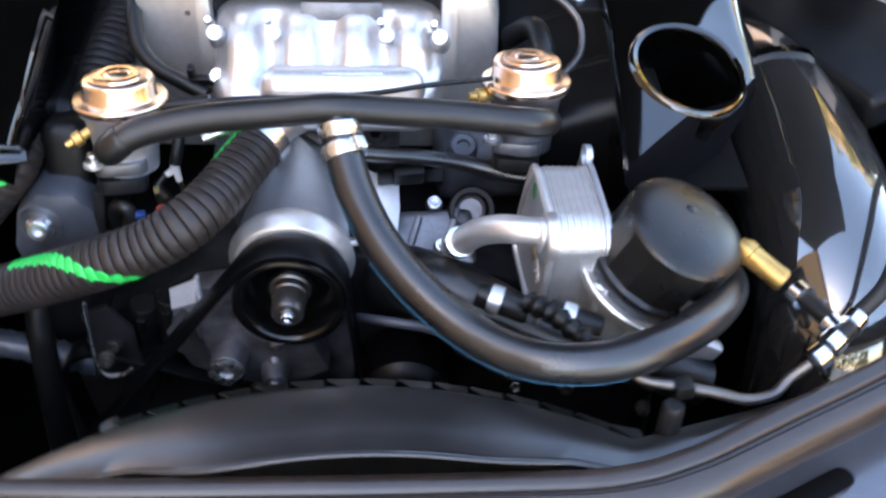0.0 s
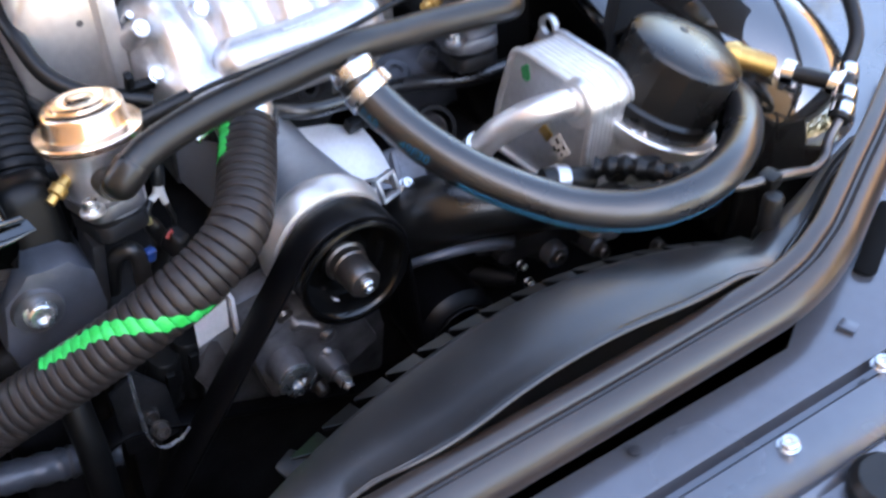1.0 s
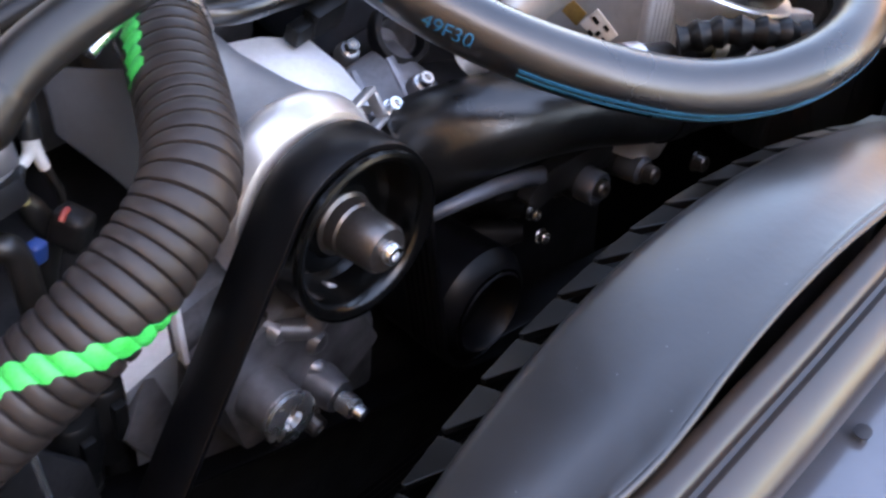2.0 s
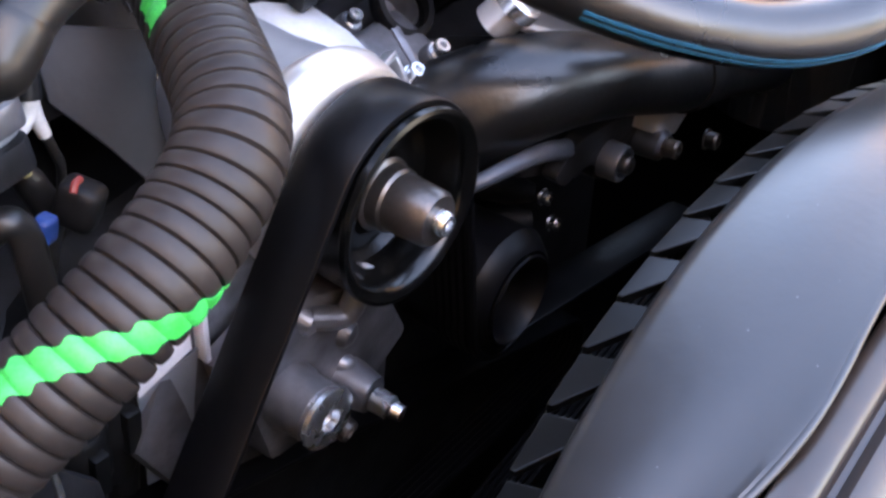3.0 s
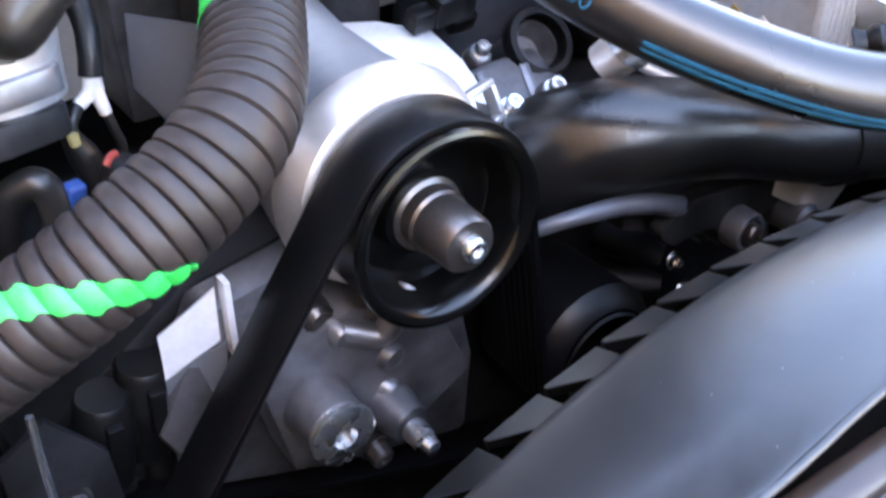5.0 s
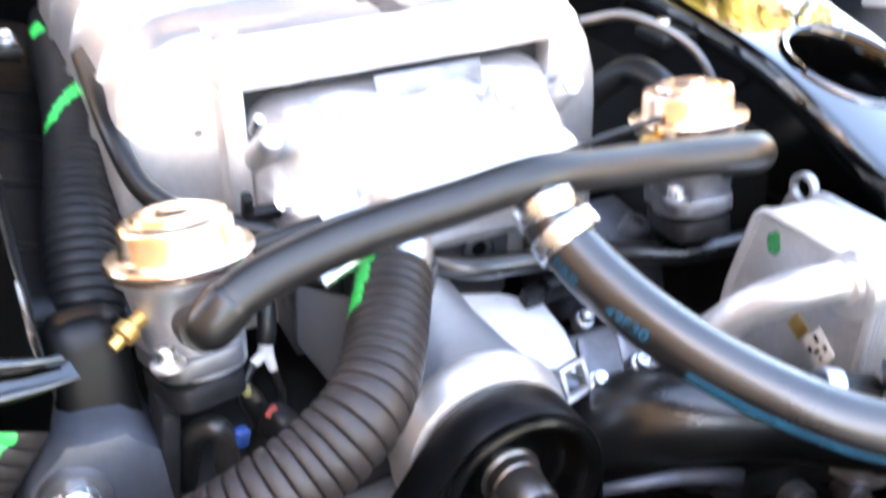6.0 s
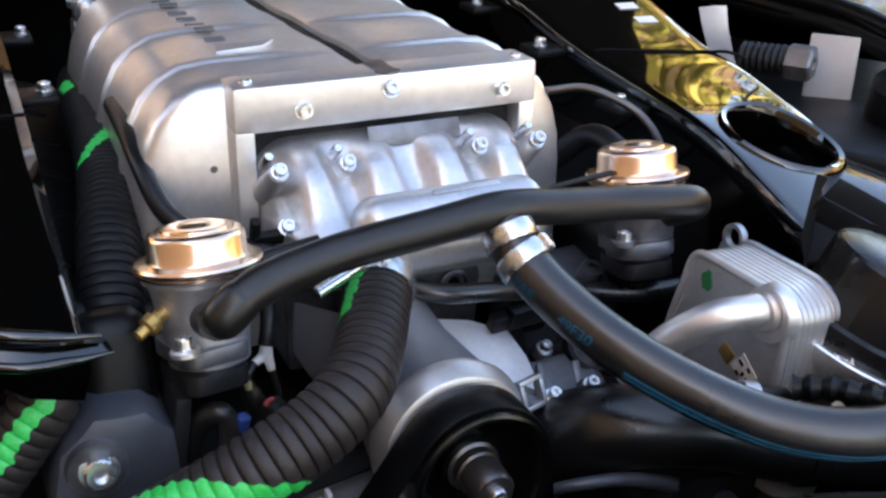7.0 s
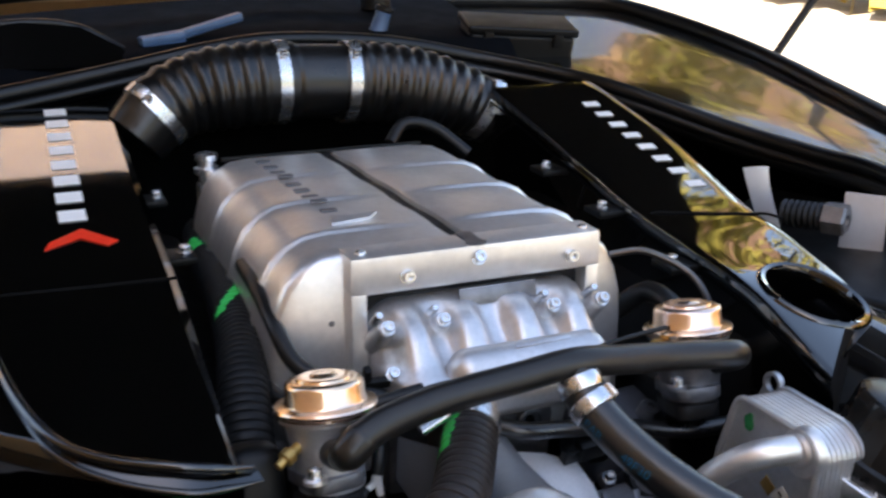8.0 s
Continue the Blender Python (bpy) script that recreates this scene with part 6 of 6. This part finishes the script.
def cowl():
    rows = []
    for k in range(9):
        x = -0.75 + 0.125 * k
        b = 1.22 - 0.5 * max(0, abs(x) - 0.1) ** 2
        rows.append([(x, b - 0.04, 0.98 - 0.06 * abs(x)), (x, b + 0.02, 1.03 - 0.05 * abs(x)), (x, b + 0.10, 1.04 - 0.05 * abs(x)), (x, b + 0.26, 1.06 - 0.04 * abs(x))])
    tagged(part("cowl", sheet(rows, 0.004), COWL), "black plastic cowl below the windscreen", "cowl", kind="structure")
    c = thing("cowl_box", (0.272, 1.265, 0.95), "matt black plastic box with a lid on the cowl", "cover")
    m = pose(0.272, 1.265, 0.992, 12, 4, -8)
    part("body", block((0.136, 0.056, 0.080), m @ pose(0, 0, -0.005), 0.006, seg=3), PLASTIC, c)
    part("lid", block((0.142, 0.062, 0.010), m @ pose(0, 0, 0.040), 0.003, seg=3), PLASTIC, c)
    for x in (-0.045, 0.045):
        part("latch", block((0.012, 0.004, 0.016), m @ pose(x, -0.031, 0.030), 0.0012), PLASTIC, c)
    g = [[(-0.8, 1.42, 1.04), (-0.4, 1.50, 1.06), (0, 1.53, 1.07), (0.4, 1.50, 1.06), (0.8, 1.42, 1.04)], [(-0.7, 2.05, 1.50), (-0.35, 2.13, 1.53), (0, 2.15, 1.54), (0.35, 2.13, 1.53), (0.7, 2.05, 1.50)]]
    ws = tagged(part("windscreen", sheet(g, 0.005), GLASS), "tinted windscreen", "windscreen", kind="structure")
    # glass casts no shadow, so the sun reaches the tan trim
    ws.visible_shadow = False
    # unseen interior, made tan for its reflection in the air boxes
    tagged(part("dashboard", block((1.36, 0.50, 0.06), pose(0, 1.82, 1.08), 0.02, seg=3), TAN), "unseen tan leather dashboard behind the windscreen, added to be reflected", "dashboard", kind="structure")
    tagged(part("cabin", block((1.5, 1.9, 0.35), pose(0, 2.95, 0.90), 0.08, seg=3), TAN), "unseen open tan leather cabin, added to be reflected", "cabin", kind="structure")
    for x in (-0.38, 0.38):
        s = thing("car_seat", (x, 2.6, 1.05), "unseen tan leather car seat, added to be reflected", "seat", "car seats")
        part("backrest", block((0.46, 0.14, 0.42), pose(x, 2.62, 1.24, -12, 0, 0), 0.05, seg=4), TAN, s)
        part("headrest", block((0.26, 0.09, 0.16), pose(x, 2.68, 1.52, -8, 0, 0), 0.035, seg=4), TAN, s)
    n = thing("washer_nozzle", (0.10, 1.28, 1.02), "washer nozzle post on the cowl, reflected sky blue in its colour", "washer nozzle")
    part("post", lathe([(0, 0.013), (0.012, 0.011), (0.030, 0.0095), (0.034, 0.010)], (0.094, 1.28, 1.018), (0.110, 1.28, 1.065), 18), SKYTINT, n)
    part("cap", lathe([(0, 0.0115), (0.004, 0.0115), (0.006, 0.009)], (0.1055, 1.28, 1.052), (0.118, 1.28, 1.09), 18), PLASTIC, n)
    part("foot", block((0.05, 0.03, 0.012), pose(0.112, 1.285, 1.018, 0, 0, 10), 0.004), PLASTIC, n)
    b = thing("hinge_bracket", (-0.12, 1.30, 1.03), "hinge bracket lying on the cowl, reflected sky blue in its colour", "bracket")
    part("arm", block((0.080, 0.016, 0.010), pose(-0.105, 1.285, 1.042, 0, -14, 4), 0.003), SKYTINT, b)
    part("foot", block((0.050, 0.022, 0.014), pose(-0.160, 1.275, 1.030, 0, -6, 8), 0.004), SKYTINT, b)
    k = thing("cowl_cover", (-0.28, 1.28, 1.04), "dark curved cover at the side of the cowl", "cover")
    part("panel", sheet([[(-0.50, 1.26, 1.02), (-0.40, 1.26, 1.045), (-0.31, 1.265, 1.055), (-0.25, 1.265, 1.048), (-0.205, 1.26, 1.022)], [(-0.50, 1.23, 0.985), (-0.40, 1.22, 1.00), (-0.31, 1.215, 1.010), (-0.25, 1.21, 1.010), (-0.205, 1.21, 1.005)]], 0.004), PAINT, k)
    part("edge", tube([(-0.50, 1.26, 1.02), (-0.40, 1.26, 1.045), (-0.31, 1.265, 1.055), (-0.25, 1.265, 1.048), (-0.205, 1.26, 1.022)], 0.005, 10, 8), SEALRUBBER, k)
    t = thing("wiper", (-0.15, 1.40, 1.06), "black windscreen wiper arm", "wiper")
    part("arm", tube([(-0.55, 1.36, 1.055), (-0.3, 1.40, 1.075), (0.0, 1.41, 1.085), (0.12, 1.39, 1.075)], 0.009, 12, 8), PLASTIC, t)
    part("pivot", lathe([(0, 0.02), (0.03, 0.018), (0.035, 0.012)], (0.13, 1.385, 1.045), (0.13, 1.385, 2), 20), PLASTIC, t)


cowl()


def wing_right():
    inner = spline([(0.205, 1.22, 0.985), (0.29, 1.14, 0.975), (0.33, 1.07, 0.963), (0.41, 0.94, 0.935), (0.445, 0.84, 0.920), (0.46, 0.72, 0.905)], 8)
    outer = spline([(0.243, 1.50, 1.036), (0.394, 1.46, 1.034), (0.501, 1.40, 1.028), (0.575, 1.22, 0.990), (0.590, 1.06, 0.958), (0.578, 0.90, 0.934)], 8)
    rows = []
    for a, b in zip(inner, outer):
        rows.append([a, a.lerp(b, 0.12) + Vector((0, 0, 0.003)), a.lerp(b, 0.4) + Vector((0, 0, -0.001)), a.lerp(b, 0.7) + Vector((0, 0, 0.001)), a.lerp(b, 0.93) + Vector((0, 0, 0.002)), b])
    tagged(part("wing", sheet(rows, 0.004), PAINT), "glossy black inner wing panel reflecting the yard", "wing panel", kind="structure")
    rubber_seal([tuple(v + Vector((0, 0, 0.006))) for v in outer[::4]], "black rubber seal along the wing edge", 0.012)
    tagged(part("wing_outer", sheet([[b + Vector((0, 0, 0.0)) for b in outer], [b + Vector((0.03, 0.01, -0.008)) for b in outer], [b + Vector((0.07, 0.02, -0.06)) for b in outer], [b + Vector((0.10, 0.02, -0.6)) for b in outer]], 0.004), PAINT), "glossy black outer wing", "wing", kind="structure")
    t = thing("strut_mount", (0.35, 0.80, 0.86), "steel strut thread with a nut between silver plates", "strut mount")
    a, b = Vector((0.346, 0.815, 0.895)), Vector((0.366, 0.782, 0.897))
    part("thread", sweep(resample([a, b], 0.0007), lambda s, w: 0.0125 + 0.0011 * math.sin(s * 2 * math.pi / 0.0056), 24), DARKCAST, t, "ribbed dark steel thread")
    part("nut", lathe([(0, 0.013), (0.001, 0.0155), (0.020, 0.0155), (0.022, 0.013), (0.022, 0.006), (0.018, 0.005)], b, Vector((0.384, 0.754, 0.897)), 6), DULL, t)
    part("side_plate", sheet([[(0.336, 0.868, 0.928), (0.339, 0.864, 0.912), (0.345, 0.860, 0.892), (0.355, 0.856, 0.866)], [(0.346, 0.861, 0.930), (0.348, 0.857, 0.912), (0.354, 0.853, 0.892), (0.363, 0.849, 0.866)], [(0.356, 0.857, 0.930), (0.357, 0.853, 0.912), (0.362, 0.849, 0.892), (0.370, 0.845, 0.866)]], 0.004), SILVER, t, "curved silver painted plate")
    part("side_plate", block((0.006, 0.040, 0.062), pose(0.408, 0.775, 0.885, 0, 8, 40), 0.002), SILVER, t, "silver painted plate")
    part("rubber_mount", lathe([(0, 0.042), (0.03, 0.040), (0.040, 0.030), (0.045, 0.014)], (0.435, 0.70, 0.86), (0.42, 0.68, 1.0), 32), RUBBER, t)
    part("tray", block((0.22, 0.26, 0.03), pose(0.40, 0.80, 0.850, 0, -6, 25), 0.008, seg=3), PLASTIC, t)
    h = thing("hood_strut", (0.675, 1.25, 0.987), "thin black hood strut", "strut")
    part("rod", tube([(0.655, 1.25, 0.960), (0.675, 1.25, 0.987), (0.721, 1.25, 1.047), (0.80, 1.25, 1.15), (0.95, 1.25, 1.34)], 0.006, 14, 4), PLASTIC, h)


wing_right()


def wing_left():
    rows = [[(-0.44, 0.35, 0.80), (-0.44, 0.9, 0.86), (-0.44, 1.15, 0.93)], [(-0.60, 0.35, 0.84), (-0.60, 0.9, 0.92), (-0.60, 1.1, 0.96)], [(-0.80, 0.3, 0.88), (-0.80, 0.9, 0.97), (-0.80, 1.2, 1.0)], [(-0.93, 0.3, 0.84), (-0.95, 0.9, 0.92), (-0.95, 1.2, 0.95)], [(-0.95, 0.3, 0.3), (-0.96, 0.9, 0.3), (-0.96, 1.2, 0.3)]]
    tagged(part("wing", sheet(rows, 0.004), PAINT), "glossy black wing panel", "wing panel", kind="structure")


wing_left()


def surroundings():
    # unseen hood; its uneven outline is cut to shape the sky's reflections
    tagged(part("hood", prism(round_corners([(-0.85, -0.615), (0.74, -0.615), (0.69, -0.40), (0.50, -0.08), (0.44, 0.60), (-0.72, 0.60), (-0.80, -0.08), (-0.84, -0.40)], 0.05), 0.03, pose(0, 1.18, 1.76, 120, 0, 0), 0.010), HOODMAT), "raised black car hood above the bay", "hood", kind="structure")
    # unseen tan wall, added so that the glossy parts reflect it
    h = thing("house", (-4, 14, 0), "unseen tan stucco house with a tiled roof, added to be reflected", "house")
    part("wall", block((28, 0.4, 8.5), pose(-1, 14, 4.25), 0.02), STUCCO, h)
    part("roof", prism([(-16, 0), (16, 0), (14, 2.0), (-14, 2.0)], 5, pose(-1, 18.7, 8.5, 90, 0, 0), 0.05), ROOF, h)
    # windows added to vary the wall's reflection
    for x, z in ((-11, 5.6), (-6.5, 5.6), (-1.5, 5.6), (4.5, 5.6), (9, 5.6), (-9, 2.0), (-3.5, 2.0), (6.5, 2.0)):
        f = part("window", block((1.9, 0.12, 1.6), pose(x, 13.78, z), 0.02), SILVER, h, "pale window frame")
        for dx in (-0.45, 0.45):
            part("pane", block((0.8, 0.03, 1.4), pose(x + dx, 13.71, z), 0.004), PAINT, f, "dark pane")
    # unseen block, added only to hold the direct sun off the bay
    g = thing("garage", (-5, -3.5, 0), "tall unseen stucco garage, added to keep the sun off the car", "garage")
    part("wall", block((3.0, 12, 6.6), pose(-5.2, -4.0, 3.3), 0.03), STUCCO, g)
    part("roof", block((3.6, 12.6, 0.25), pose(-5.2, -4.0, 6.72), 0.05), ROOF, g)
    # second unseen tan wall, added for reflections from the right
    w = thing("neighbour_house", (12, -3, 0), "unseen low tan house across the driveway, added to be reflected", "house")
    part("wall", block((0.4, 14, 5), pose(12, -3, 2.5), 0.02), STUCCO, w)
    part("roof", block((1.6, 14.6, 0.3), pose(12.3, -3, 5.15), 0.05), ROOF, w)
    rnd = random.Random(3)
    # leaves of an unseen belt of trees, there only to be reflected
    bm = bmesh.new()
    for k in range(2600):
        a = radians(rnd.uniform(150, 330))
        d = rnd.uniform(13, 18)
        c = Vector((d * math.sin(a), -d * math.cos(a) * -1, rnd.uniform(0.2, 6.5) * (0.75 + 0.25 * math.sin(a * 9))))
        s = rnd.uniform(0.25, 0.6)
        u = Vector((rnd.gauss(0, 1), rnd.gauss(0, 1), rnd.gauss(0, 1))).normalized() * s
        w = u.orthogonal().normalized() * s * 0.7
        bm.faces.new([bm.verts.new(c + p) for p in (-u - w * 0.3, w, u + w * 0.3, -w)])
    # unseen trees, added to break up the tan reflected in the wing
    grove = bmesh.new()
    for k in range(3200):
        c = Vector((rnd.choice((4.4, 6.0, 8.3, 9.6, 12.5, 14.0)) + rnd.gauss(0, 0.55), rnd.uniform(10.5, 12.5), rnd.uniform(0.4, 1) ** 0.7))
        c.z *= 8.5 + 1.5 * math.sin(c.x * 2.3)
        s = rnd.uniform(0.14, 0.34)
        u = Vector((rnd.gauss(0, 1), rnd.gauss(0, 1), rnd.gauss(0, 1))).normalized() * s
        w = u.orthogonal().normalized() * s * 0.7
        grove.faces.new([grove.verts.new(c + p) for p in (-u - w * 0.3, w, u + w * 0.3, -w)])
    tagged(part("grove", grove, LEAF, None, smooth=False), "unseen slim dark trees before the house, added for the wing's reflection", "trees", kind="stuff")
    # unseen shrubs, added to give the gold reflections on the right
    tree = bmesh.new()
    for k in range(4600):
        c = Vector((rnd.uniform(8.0, 10.5), rnd.uniform(-7, 20), 0))
        c.z = rnd.uniform(0.1, 1) ** 0.8 * (3.0 + 1.3 * math.sin(c.y * 1.3) + 0.7 * math.sin(c.y * 3.7)) * (0.40 if 2 < c.y < 11 else 0.75)
        s = rnd.uniform(0.14, 0.38)
        u = Vector((rnd.gauss(0, 1), rnd.gauss(0, 1), rnd.gauss(0, 1))).normalized() * s
        w = u.orthogonal().normalized() * s * 0.7
        tree.faces.new([tree.verts.new(c + p) for p in (-u - w * 0.3, w, u + w * 0.3, -w)])
    tagged(part("trees", tree, LEAFGOLD, None, smooth=False), "unseen golden autumn shrubs along the driveway, added for gold reflections", "shrubs", kind="stuff")
    tagged(part("hedge", bm, LEAF, None, smooth=False), "unseen yellow-green trees round the driveway, added for reflections", "trees", kind="stuff")


surroundings()


# ---- lower left corner ----
cable("braided_hose", [(-0.22, 0.525, 0.690), (-0.245, 0.528, 0.695), (-0.27, 0.530, 0.70), (-0.32, 0.535, 0.71)], lambda s, w: 0.0105 + 0.0009 * math.sin(s * 1900), BRACKETGREY, "dull braided hose low beside the engine", "hose")
cable("rubber_pipe", [(-0.238, 0.505, 0.80), (-0.239, 0.490, 0.77), (-0.239, 0.483, 0.748), (-0.241, 0.478, 0.70), (-0.245, 0.475, 0.62)], 0.009, PLASTIC, "black rubber pipe running down beside the engine", "pipe")


def wire_bracket():
    t = thing("wire_bracket", (-0.195, 0.49, 0.73), "thin bent steel bracket with a teal bolt", "bracket")
    part("wire", tube([(-0.206, 0.490, 0.785), (-0.207, 0.488, 0.760), (-0.207, 0.486, 0.735), (-0.202, 0.484, 0.722), (-0.190, 0.484, 0.722), (-0.182, 0.485, 0.727)], 0.0014, 8, 6), STEEL, t)
    bolt(t, (-0.199, 0.487, 0.735), (0, -1, 0.3), GREYBOLT)


wire_bracket()


def round_plug(x, y, z):
    t = thing("plug_connector", (x, y, z - 0.06), "round black plug connector on a loom beside the shield plate", "connector", "plug connectors")
    part("body", lathe([(-0.030, 0.0095), (-0.010, 0.0105), (-0.009, 0.0118), (-0.002, 0.0118), (0.0, 0.0108), (0.012, 0.0105), (0.014, 0.0090)], (x, y, z), (x + 0.1, y - 0.10, z + 0.9), 24), PLASTIC, t)
    part("latch", block((0.006, 0.005, 0.020), pose(x, y - 0.0115, z - 0.002, 6, 4, 0), 0.001), PLASTIC, t)
    part("boot", tube([(x, y, z - 0.028), (x - 0.004, y + 0.004, z - 0.060), (x - 0.016, y + 0.012, z - 0.100)], 0.0062, 14, 8), RUBBER, t)


round_plug(-0.1795, 0.527, 0.738)
round_plug(-0.1620, 0.531, 0.742)


def edge_clip():
    t = thing("wire_clip", (-0.127, 0.606, 0.880), "black plastic wire clip bolted beside the inlet", "clip")
    part("arm", block((0.024, 0.006, 0.007), pose(-0.128, 0.603, 0.889, 20, 0, 0), 0.002), PLASTIC, t)
    part("hook", block((0.005, 0.007, 0.017), pose(-0.138, 0.603, 0.893, 20, 0, 0), 0.002), PLASTIC, t)
    bolt(t, (-0.121, 0.602, 0.8935), (0, -0.8, 0.6), SMALLBOLT)


edge_clip()
